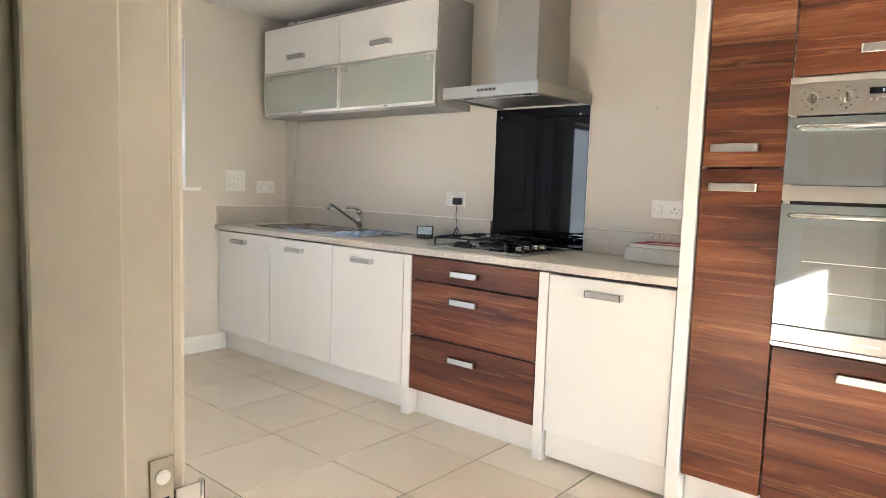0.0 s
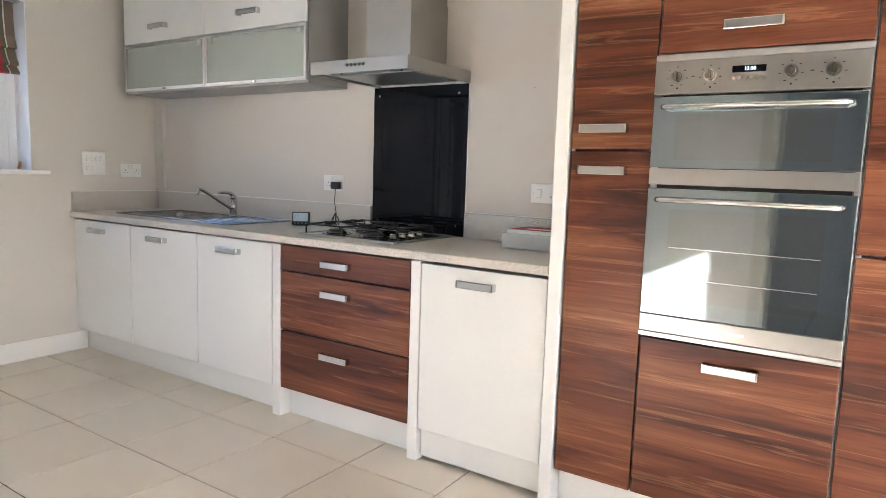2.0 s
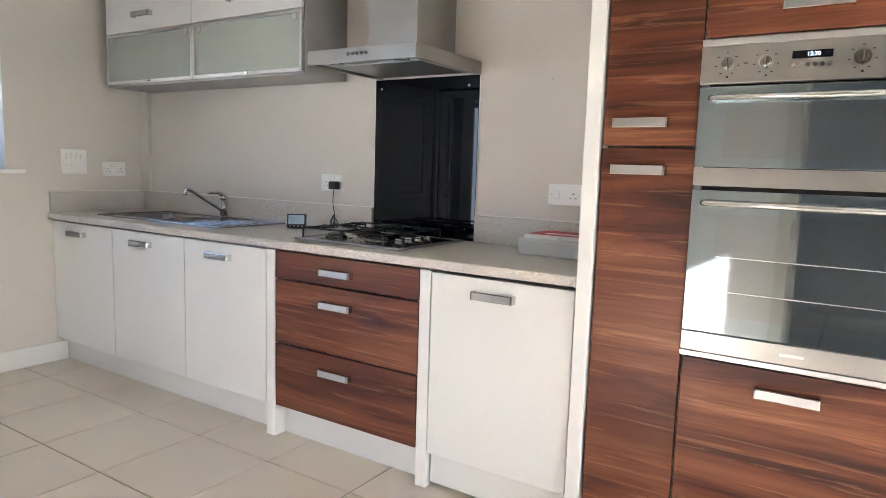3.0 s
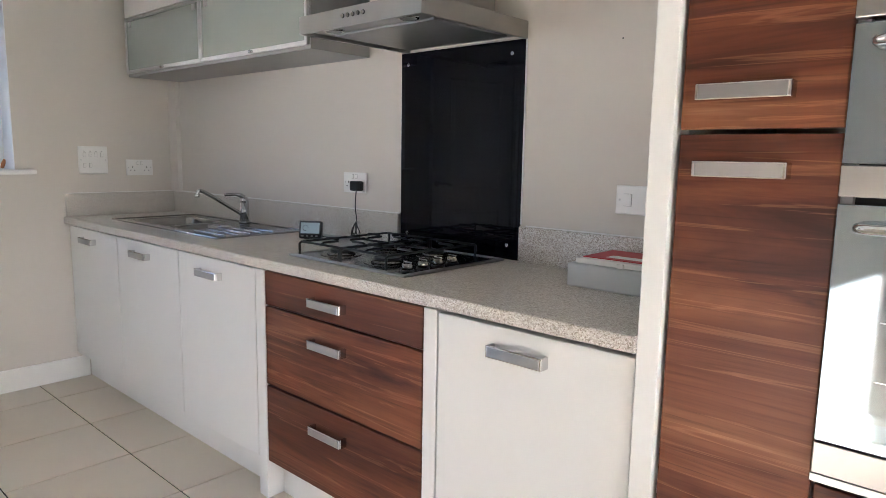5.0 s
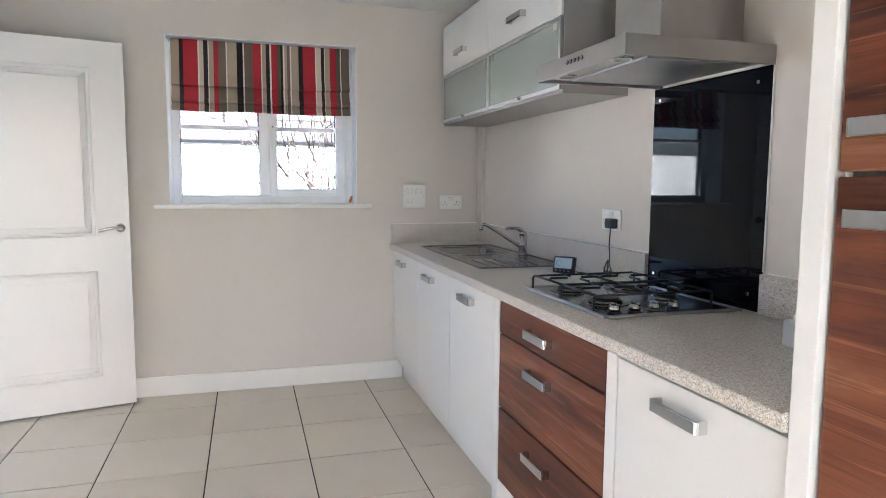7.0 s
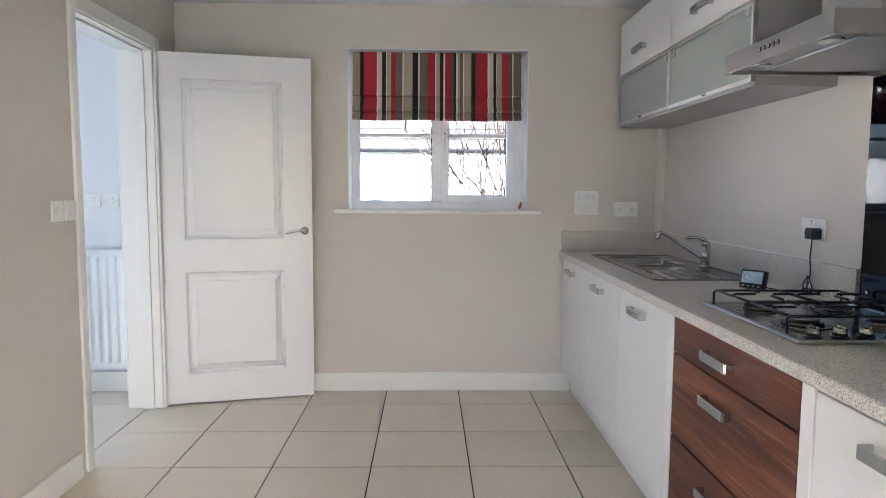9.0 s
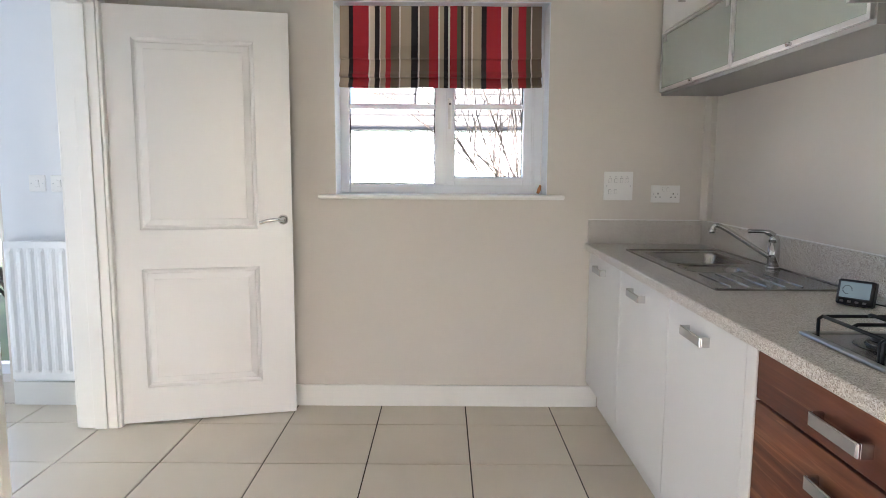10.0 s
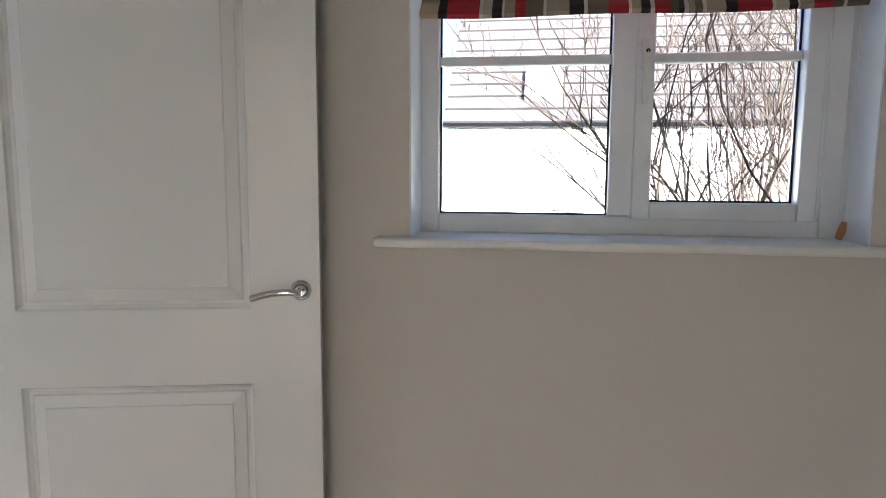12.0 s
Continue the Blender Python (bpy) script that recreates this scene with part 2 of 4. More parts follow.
def wall_along_x(bm, y0, y1, x0, x1, z0, z1, holes=()):
    x = x0
    for xa, xb, za, zb in sorted(holes):
        add_box(bm, x, xa, y0, y1, z0, z1)
        if za > z0:
            add_box(bm, xa, xb, y0, y1, z0, za)
        if zb < z1:
            add_box(bm, xa, xb, y0, y1, zb, z1)
        x = xb
    return add_box(bm, x, x1, y0, y1, z0, z1)


# ---- the plan ----
XW, XE = -4.085, 1.82          # faces of the window wall and the patio wall
YN, YS, YS2 = 3.62, 0.62, 0.80  # faces of the units' wall and of the two stretches of the wall opposite
CEIL = 2.40
FRONT = 3.016                  # face of the unit doors
WT = 0.902                     # top of the worktop
WIN = (1.665, 2.78, 1.155, 2.14)
SIDELIGHT = (-0.46, -0.13, 0.12, 2.06)
HALLWIN = (-1.80, -0.72, 0.12, 2.06)
DOORW = (-3.765, -2.90, 0.0, 2.075)
SOUTHWIN = (0.72, 1.12, 1.05, 1.75)
ENTRY = (-0.388, 0.578, 0.0, 2.075)
PATIO = (1.70, 2.92, 0.02, 2.20)

structure("wall_west", wall_along_y(bmesh.new(), XW - 0.30, XW, -2.0, YN + 0.25, 0, CEIL, [WIN, SIDELIGHT, HALLWIN]), M_WALL, "warm greige painted plaster wall around a small window")
structure("wall_north", wall_along_x(bmesh.new(), YN, YN + 0.25, XW, XE + 0.25, 0, CEIL), M_WALL, "warm greige painted wall behind the fitted units")
structure("wall_east", wall_along_y(bmesh.new(), XE, XE + 0.25, -2.0, YN, 0, CEIL, [PATIO]), M_WALL, "greige painted wall with a patio opening")
s_wall = wall_along_x(bmesh.new(), 0.43, YS, XW, -1.60, 0, CEIL, [DOORW])
wall_along_x(s_wall, 0.43, YS2, -1.60, XE, 0, CEIL, [ENTRY])
structure("wall_south", s_wall, M_WALL, "greige painted wall with two doorways")
structure("wall_hall", wall_along_x(bmesh.new(), -2.2, -2.0, XW - 0.30, XE + 0.25, 0, CEIL, [SOUTHWIN]), M_HALL, "plain pale hall wall")
structure("wall_partition", box(-1.35, -1.25, -2.0, 0.43, 0, CEIL), M_HALL, "plain pale wall between hall and room")
structure("ceiling", box(XW - 0.30, XE + 0.25, -2.2, YN + 0.25, CEIL, CEIL + 0.2), M_CEIL, "flat white painted ceiling")
floor = structure("floor", box(XW - 0.30, XE + 0.25, -2.2, YN + 0.25, -0.2, -0.005), M_GROUT, "dark grout bed under the floor tiles")
structure("wall_lining_hall", box(XW, XW + 0.012, -0.10, 0.43, 0, CEIL), M_HALL, "pale bluish white painted hall wall")
structure("corner_boxing", box(XW, XW + 0.092, YN - 0.028, YN, 1.03, CEIL, bevel=0.003), M_WALL, "narrow painted boxing in the wall corner")


def skirting(name, x0, x1, y0, y1, h=0.118):
    structure(name, box(x0, x1, y0, y1, 0, h, bevel=0.004), M_GLOSS, "off-white gloss painted skirting board")


skirting("baseboard_west", XW, XW + 0.016, YS, 3.075)
skirting("baseboard_south", -2.82, -1.60, YS, YS + 0.016)
skirting("baseboard_entry", -1.60, -0.44, YS2, YS2 + 0.016)
skirting("baseboard_hall", XW + 0.012, XW + 0.028, -0.10, 0.43, 0.13)


def door_lining(name, x0, x1, z1, ya, yb, stop_y, face_y, paint):
    """Lining with stops and architraves round a doorway in a wall along x; face_y is the kitchen side."""
    f = thing(name, ((x0 + x1) / 2, face_y, 0), "cream gloss painted door lining and architrave", "doorframe", kind="structure")
    t = 0.028
    for a, b in ((x0, x0 + t), (x1 - t, x1)):
        part("jamb", box(a, b, ya, yb, 0, z1, bevel=0.002), paint, f)
    part("head", box(x0 + t, x1 - t, ya, yb, z1 - t, z1, bevel=0.002), paint, f)
    for a, b in ((x0 + t, x0 + t + 0.012), (x1 - t - 0.012, x1 - t)):
        part("stop", box(a, b, stop_y - 0.065, stop_y, 0, z1 - t, bevel=0.003), paint, f)
    part("stop", box(x0 + t + 0.012, x1 - t - 0.012, stop_y - 0.065, stop_y, z1 - t - 0.012, z1 - t, bevel=0.003), paint, f)
    for y0, y1 in ((face_y, face_y + 0.016), (ya - 0.016, ya)):
        for a, b in ((x0 - 0.05, x0 + t - 0.008), (x1 - t + 0.008, x1 + 0.032)):
            part("architrave", box(a, b, y0, y1, 0, z1 + 0.05, bevel=0.005), paint, f)
        part("architrave", box(x0 + t - 0.008, x1 - t + 0.008, y0, y1, z1 - t + 0.008, z1 + 0.05, bevel=0.005), paint, f)
    return f


door_lining("doorframe_hall", DOORW[0], DOORW[1], 2.075, 0.43, YS, YS - 0.045, YS, M_GLOSS)
# this lining's paint is darkened in place of shade
door_lining("doorframe_entry", ENTRY[0], ENTRY[1], 2.075, 0.43, YS2, YS2 - 0.042, YS2, M_CREAM_SHADED)


# ---- doors ----
def strike_plate():
    y0, y1, z0, z1 = 0.779, 0.800, 0.877, 0.997
    k = tagged(part("strike_plate", box(-0.3615, -0.3585, y0, y1, z0, z1, bevel=0.001), M_KNOB), "worn metal strike plate on the door lining", "strike plate")
    part("keep_hole", box(-0.3588, -0.3580, y0 + 0.004, y1 - 0.005, z0 + 0.03, z1 - 0.034), M_RUBBER, k)
    part("screw", cyl((-0.3588, 0.790, z1 - 0.016), (-0.3572, 0.790, z1 - 0.016), 0.006), M_STEEL, k)
    lip = part("lip", box(-0.3612, -0.3572, y1, 0.823, z0 + 0.03, z1 - 0.03, bevel=0.0012), M_CHROME, k)
    part("lip_roll", tube([(-0.360, 0.824, z0 + 0.03), (-0.360, 0.824, z1 - 0.03)], 0.0035, 10), M_CHROME, lip)


strike_plate()


def panel_door(name, w, h, t, m, panels, label, handle_x):
    """A two-panel door in its own frame: x along the leaf from the hinge, y out of the shown face (towards -y)."""
    d = thing(name, m.translation, label, "door")
    inv = m

    def put(nm, bm, material, parent=d, lab=""):
        bmesh.ops.transform(bm, matrix=inv, verts=bm.verts)
        return part(nm, bm, material, parent, lab)

    bm = bmesh.new()
    # stiles and rails, so that each panel lies sunk between them
    (ax, bx, z0, z1), (_, _, z2, z3) = panels
    add_box(bm, 0, ax, 0, t, 0, h)
    add_box(bm, bx, w, 0, t, 0, h)
    for a, b in ((0, z0), (z1, z2), (z3, h)):
        add_box(bm, ax, bx, 0, t, a, b)
    leaf = put("leaf", bm, M_DOOR)
    for xa, xb, za, zb in panels:
        p = bmesh.new()
        steps = [(0.0, 0.0), (0.004, 0.006), (0.012, 0.0125), (0.020, 0.0135), (0.024, 0.0095), (0.052, 0.0035), (0.054, 0.001)]
        rings = [[p.verts.new((x, y, z)) for x, z in ((xa + s, za + s), (xb - s, za + s), (xb - s, zb - s), (xa + s, zb - s))] for s, y in steps]
        for r0, r1 in zip(rings, rings[1:]):
            for i in range(4):
                p.faces.new((r0[i], r0[(i + 1) % 4], r1[(i + 1) % 4], r1[i]))
        p.faces.new(rings[-1])
        add_box(p, xa, xb, 0.0145, t, za, zb)
        put("panel", p, M_DOOR, leaf)
    hz = 1.02
    hd = put("door_handle", cyl((handle_x, 0.0, hz), (handle_x, -0.009, hz), 0.026, 0.019, n=32), M_CHROME, d, "polished chrome lever handle")
    put("neck", cyl((handle_x, -0.009, hz), (handle_x, -0.045, hz), 0.009), M_CHROME, hd)
    put("lever", tube(curve_pts([(handle_x + 0.004, -0.045, hz), (handle_x - 0.03, -0.049, hz + 0.004), (handle_x - 0.075, -0.049, hz - 0.001), (handle_x - 0.115, -0.047, hz - 0.012)]), 0.0085, 12), M_CHROME, hd)
    put("rose_ring", cyl((handle_x, -0.009, hz), (handle_x, -0.017, hz), 0.0188, 0.010, n=32), M_CHROME, hd)
    for z in (0.22, 1.02, 1.80):
        hg = put("hinge", cyl((-0.004, -0.004, z - 0.05), (-0.004, -0.004, z + 0.05), 0.006, n=12), M_GLOSS, d)
        put("hinge_leaf", box(-0.004, 0.002, 0.0, 0.03, z - 0.05, z + 0.05), M_GLOSS, hg)
    return d


hinge, free = Vector((-3.758, 0.57)), Vector((-3.965, 1.462))
along = (free - hinge).normalized()
# leaf x runs along the door, leaf -y faces the room
m_door = Matrix(((along.x, -along.y, 0, hinge.x), (along.y, along.x, 0, hinge.y), (0, 0, 1, 0.010), (0, 0, 0, 1)))
panel_door("door_1", 0.914, 2.04, 0.042, m_door, [(0.186, 0.745, 0.178, 0.782), (0.186, 0.745, 0.975, 1.895)], "white painted two-panel door standing wide open beside the window wall", 0.868)


# the door that the walk comes in by, folded back at a right angle
m_entry = Matrix.Translation((0.532, YS2 + 0.02, 0.010)) @ pose(0, 0, 0, 0, 0, 75)
panel_door("door_2", 0.88, 2.04, 0.042, m_entry, [(0.165, 0.715, 0.178, 0.782), (0.165, 0.715, 0.975, 1.895)], "white painted two-panel door folded open beside the entry", 0.835)


# ---- window and blind ----
def window():
    y0, y1, z0, z1 = WIN
    xf, xb = XW - 0.165, XW - 0.235
    w = thing("window_1", (xf, (y0 + y1) / 2, z0), "white uPVC casement window with glazing bars", "window", kind="structure")

    def rim(ya, yb, za, zb, t, x0, x1):
        bm = bmesh.new()
        for a in ((x0, x1, ya, ya + t, za, zb), (x0, x1, yb - t, yb, za, zb), (x0, x1, ya + t, yb - t, za, za + t), (x0, x1, ya + t, yb - t, zb - t, zb)):
            add_box(bm, *a, bevel=0.004)
        return bm

    fr = rim(y0, y1, z0, z1, 0.052, xb, xf)
    add_box(fr, xb, xf, 2.185, 2.252, z0 + 0.052, z1 - 0.052, bevel=0.004)
    add_box(fr, xb, xf, 2.706, 2.729, z0 + 0.052, z1 - 0.052, bevel=0.003)
    part("window_frame", fr, M_UPVC, w)
    sash = part("casement", rim(2.246, 2.714, z0 + 0.044, z1 - 0.04, 0.047, xb + 0.005, xf + 0.016), M_UPVC, w)
    part("handle_base", box(xf + 0.016, xf + 0.030, 2.255, 2.279, 1.592, 1.672, bevel=0.005), M_PLAST, sash)
    part("window_handle", tube(curve_pts([(xf + 0.028, 2.267, 1.655), (xf + 0.050, 2.267, 1.650), (xf + 0.055, 2.267, 1.615), (xf + 0.050, 2.267, 1.555), (xf + 0.044, 2.267, 1.505)], 4), [0.009] * 9 + [0.0095] * 4 + [0.0085] * 4, 12), M_PLAST, sash)
    part("keyhole", cyl((xf + 0.058, 2.267, 1.636), (xf + 0.063, 2.267, 1.636), 0.0055), M_RUBBER, sash)
    for ya, yb, za, zb in ((1.717, 2.185, 1.207, 2.088), (2.293, 2.667, 1.246, 2.053)):
        g = part("pane", box(xb + 0.03, xb + 0.036, ya - 0.003, yb + 0.003, za - 0.003, zb + 0.003), M_GLASS, w)
        g.visible_shadow = False
        part("glazing_bar", box(xb + 0.026, xf - 0.012, ya, yb, 1.617, 1.642, bevel=0.004), M_UPVC, w)
        gk = bmesh.new()
        for a in ((ya, ya + 0.005, za, zb), (yb - 0.005, yb, za, zb), (ya, yb, za, za + 0.005), (ya, yb, zb - 0.005, zb)):
            add_box(gk, xb + 0.036, xb + 0.040, *a)
        part("gasket", gk, M_RUBBER, w)


window()
structure("window_sill", box(XW - 0.18, XW + 0.045, WIN[0] - 0.088, WIN[1] + 0.088, 1.132, 1.156, bevel=0.008, seg=3), M_GLOSS, "white gloss painted window board with rounded nose")
reveal = bmesh.new()
add_box(reveal, XW - 0.165, XW - 0.001, WIN[0], WIN[0] + 0.004, 1.156, WIN[3])
add_box(reveal, XW - 0.165, XW - 0.001, WIN[1] - 0.004, WIN[1], 1.156, WIN[3])
add_box(reveal, XW - 0.165, XW - 0.001, WIN[0] + 0.004, WIN[1] - 0.004, WIN[3] - 0.004, WIN[3])
structure("trim_window_reveal", reveal, M_UPVC, "white painted plaster window reveal")

FABRIC = {"t": (0.42, 0.34, 0.245), "l": (0.60, 0.52, 0.42), "k": (0.018, 0.014, 0.016), "r": (0.40, 0.018, 0.03), "w": (0.75, 0.70, 0.62), "b": (0.17, 0.125, 0.09), "g": (0.10, 0.095, 0.06)}


def fabric(name, c):
    m = painted(name, c, 0.85, 0.12, 300.0, 0.1)
    n, l, b = nodes(m)
    weave = position(m, (1, 1, 1))
    bump(m, noise_of(m, weave, 900.0, 2), 0.35, 0.0008)
    b.inputs["Sheen Weight"].default_value = 0.15
    return m


def blind():
    stripes = "t32 k15 r56 w6 l16 k17 w4 t18 r18 b30 w5 t38 k24 w6 b34 r33 w5 t15 k15 w7 r25 g13 k9 w7 t10 b12 w6 t30 k18 r52 w5 l20 k13 w3 t21 r28 g16 w5 b34".split()
    total = sum(int(s[1:]) for s in stripes)
    y0, y1 = 1.690, 2.742
    b = thing("roman_blind", (XW - 0.03, (y0 + y1) / 2, 1.72), "striped red, tan and black roman blind, half raised", "blind")
    mats = {k: fabric("fabric_" + k, c) for k, c in FABRIC.items()}
    keys = list(mats)
    # side profile: flat drop, then two stacked folds
    prof = [(-0.066, 2.132), (-0.062, 2.03), (-0.050, 1.93), (-0.034, 1.880), (-0.030, 1.868), (-0.040, 1.862), (-0.062, 1.872), (-0.052, 1.845), (-0.034, 1.80), (-0.018, 1.782), (-0.014, 1.770), (-0.026, 1.766), (-0.052, 1.778), (-0.040, 1.755), (-0.018, 1.735), (-0.008, 1.722), (-0.014, 1.714), (-0.05, 1.722)]
    bm = bmesh.new()
    y, cols, mi = y0, [], []
    for s in stripes:
        step = int(s[1:]) / total * (y1 - y0)
        cols.append(y)
        mi.append(keys.index(s[0]))
        y += step
    cols.append(y1)
    grid = []
    for y in cols:
        # the cloth sags a little between its cords, less at the top
        u = (y - y0) / (y1 - y0)
        sag = 0.006 * math.sin(math.pi * u) + 0.003 * math.sin(9.0 * u + 0.6)
        grid.append([bm.verts.new((XW + x + 0.004 * math.sin(13 * u + z * 9), y, z - sag * min(1, (2.132 - z) / 0.25))) for x, z in prof])
    for i, (a, c) in enumerate(zip(grid, grid[1:])):
        for j in range(len(prof) - 1):
            f = bm.faces.new((a[j], c[j], c[j + 1], a[j + 1]))
            f.material_index = mi[i]
    cloth = part("cloth", bm, [mats[k] for k in keys], b)
    sol = cloth.modifiers.new("thickness", "SOLIDIFY")
    sol.thickness, sol.offset = 0.0015, -1
    part("head_rail", box(XW - 0.112, XW - 0.078, y0, y1, 2.098, 2.136, bevel=0.003), M_UPVC, b)
    part("pull_cord", tube([(XW - 0.095, 2.764, 2.12), (XW - 0.093, 2.762, 1.60), (XW - 0.09, 2.757, 1.20)], 0.0014, 6), M_PLAST, b)
    part("cord_toggle", tube([(XW - 0.092, 2.759, 1.205), (XW - 0.088, 2.753, 1.185), (XW - 0.083, 2.744, 1.163)], [0.006, 0.010, 0.008], 10), M_CORK, b, "small turned orange wooden cord toggle")


blind()


# ---- handles and fitted units ----
def handle(parent, xc, zc, y=FRONT, w=0.165, h=0.030):
    """A chrome bow: two posts and a flat satin bar with bright edges."""
    b = part("handle", box(xc - w / 2, xc + w / 2, y - 0.031, y - 0.024, zc - h / 2, zc + h / 2, bevel=0.0025), M_CHROME, parent, "chrome bar handle")
    part("face_plate", box(xc - w / 2 + 0.006, xc + w / 2 - 0.006, y - 0.0322, y - 0.030, zc - h / 2 + 0.0025, zc + h / 2 - 0.0025, bevel=0.0006), M_HANDLE, b)
    for s in (-1, 1):
        xa = xc + s * (w / 2 - 0.004)
        part("post", box(xa - 0.004, xa + 0.004, y - 0.026, y, zc - h / 2, zc + h / 2, bevel=0.002), M_CHROME, b)


def front(parent, x0, x1, z0, z1, material, handle_at=None, y=FRONT, t=0.019, name="door", hw=0.165):
    f = part(name, box(x0 + 0.0022, x1 - 0.0022, y, y + t, z0 + 0.0022, z1 - 0.0022, bevel=0.0028), material, parent)
    if handle_at:
        handle(f, handle_at[0], handle_at[1], y, hw)
    return f


def carcass(parent, x0, x1, z0, z1, y0=FRONT + 0.021, y1=YN - 0.012, top=True):
    bm = bmesh.new()
    t = 0.016
    add_box(bm, x0, x0 + t, y0, y1, z0, z1)
    add_box(bm, x1 - t, x1, y0, y1, z0, z1)
    add_box(bm, x0 + t, x1 - t, y0, y1, z0, z0 + t)
    if top:
        add_box(bm, x0 + t, x1 - t, y0, y1, z1 - t, z1)
    add_box(bm, x0 + t, x1 - t, y1 - 0.008, y1, z0 + t, z1 - t)
    return part("carcass", bm, M_CARC, parent)


BASE, TOPZ = 0.142, 0.856


def base_units():
    u = thing("sink_unit", (-3.45, 3.3, BASE), "white two-door base unit under the sink", "kitchen unit", "white base units")
    carcass(u, -4.078, -2.836, BASE, 0.70, top=False)
    front(u, -4.080, -3.457, BASE, TOPZ, M_UNIT, (-3.80, 0.797))
    front(u, -3.457, -2.832, BASE, TOPZ, M_UNIT, (-3.18, 0.795))
    u = thing("base_unit", (-2.54, 3.3, BASE), "white single-door base unit beside the drawers", "kitchen unit", "white base units")
    carcass(u, -2.830, -2.250, BASE, TOPZ - 0.03)
    front(u, -2.832, -2.247, BASE, TOPZ, M_UNIT, (-2.56, 0.792))
    u = thing("drawer_unit", (-1.80, 3.3, BASE), "walnut-effect three-drawer unit under the hob", "kitchen unit")
    carcass(u, -2.186, -1.412, BASE, TOPZ - 0.03)
    for za, zb, hz in ((0.146, 0.438, 0.360), (0.440, 0.729, 0.652), (0.731, TOPZ, 0.790)):
        front(u, -2.188, -1.411, za, zb, M_WOOD, (-1.822, hz), name="drawer_front")
    for x0, x1 in ((-2.243, -2.190), (-1.408, -1.360)):
        p = part("pilaster", box(x0, x1, FRONT - 0.002, 3.10, 0.0, TOPZ, bevel=0.002), M_UNIT)
        tagged(p, "narrow white upright panel between base units", "filler panel", "filler panels")
    d = thing("dishwasher", (-1.07, 3.3, 0.0), "integrated dishwasher behind a plain white door", "dishwasher")
    part("body", box(-1.352, -0.795, FRONT + 0.022, 3.58, 0.02, TOPZ - 0.03, bevel=0.003), M_CARC, d)
    front(d, -1.358, -0.790, BASE, TOPZ - 0.004, M_UNIT, (-1.088, 0.790))
    for x0, x1 in ((-4.08, -2.2445), (-2.1885, -1.4095), (-1.3585, -0.792)):
        p = part("plinth", box(x0, x1, 3.082, 3.098, 0.0, BASE - 0.003, bevel=0.001), M_UNIT)
        tagged(p, "white plinth board under the base units", "plinth", "plinths")


base_units()

# sink cut-out in the worktop
SX0, SX1, SY0, SY1 = -3.72, -3.06, 3.17, 3.53


def worktop():
    w = thing("worktop", (-2.44, 3.3, 0.862), "speckled beige-grey laminate worktop with upstand", "worktop")
    x0, x1, y0, y1, z0 = XW + 0.001, -0.787, 2.990, YN - 0.001, 0.865
    bm = bmesh.new()
    # one slab with the sink's cut-out, nosed along the front
    xs, ys = (x0, SX0, SX1, x1), (y0, SY0, SY1, y1)
    top = [[bm.verts.new((x, y, WT)) for y in ys] for x in xs]
    low = [[bm.verts.new((x, y, z0)) for y in ys] for x in xs]
    for i in range(3):
        for j in range(3):
            if (i, j) != (1, 1):
                bm.faces.new((top[i][j], top[i + 1][j], top[i + 1][j + 1], top[i][j + 1]))
                bm.faces.new((low[i][j + 1], low[i + 1][j + 1], low[i + 1][j], low[i][j]))
    for e in [e for e in bm.edges if e.is_boundary and e.verts[0].co.z > z0 + 0.01]:
        (i, j), (k, m) = [next((i, j) for i in range(4) for j in range(4) if top[i][j] is v) for v in e.verts]
        bm.faces.new((top[i][j], top[k][m], low[k][m], low[i][j]))
    bmesh.ops.recalc_face_normals(bm, faces=bm.faces)
    nose = [e for e in bm.edges if all(abs(v.co.y - y0) < 1e-5 for v in e.verts) and abs(e.verts[0].co.z - e.verts[1].co.z) < 1e-5]
    bmesh.ops.bevel(bm, geom=nose, offset=0.006, segments=3, profile=0.5, affect="EDGES")
    part("slab", bm, M_TOP, w)
    for a in ((x0, -2.125, YN - 0.019, YN - 0.001), (-1.522, x1, YN - 0.019, YN - 0.001), (x0, x0 + 0.018, y0 + 0.012, YN - 0.0195)):
        u = part("upstand", box(*a, WT, 1.026, bevel=0.002), M_TOP, w)
        if a[3] > YN - 0.01:
            part("sealant", box(a[0] + 0.02, a[1], YN - 0.006, YN - 0.0005, 1.0262, 1.0305, bevel=0.001), M_PLAST, u, "white sealant bead")
        else:
            part("sealant", box(XW + 0.0005, XW + 0.006, a[2], a[3], 1.0262, 1.0305, bevel=0.001), M_PLAST, u, "white sealant bead")


worktop()


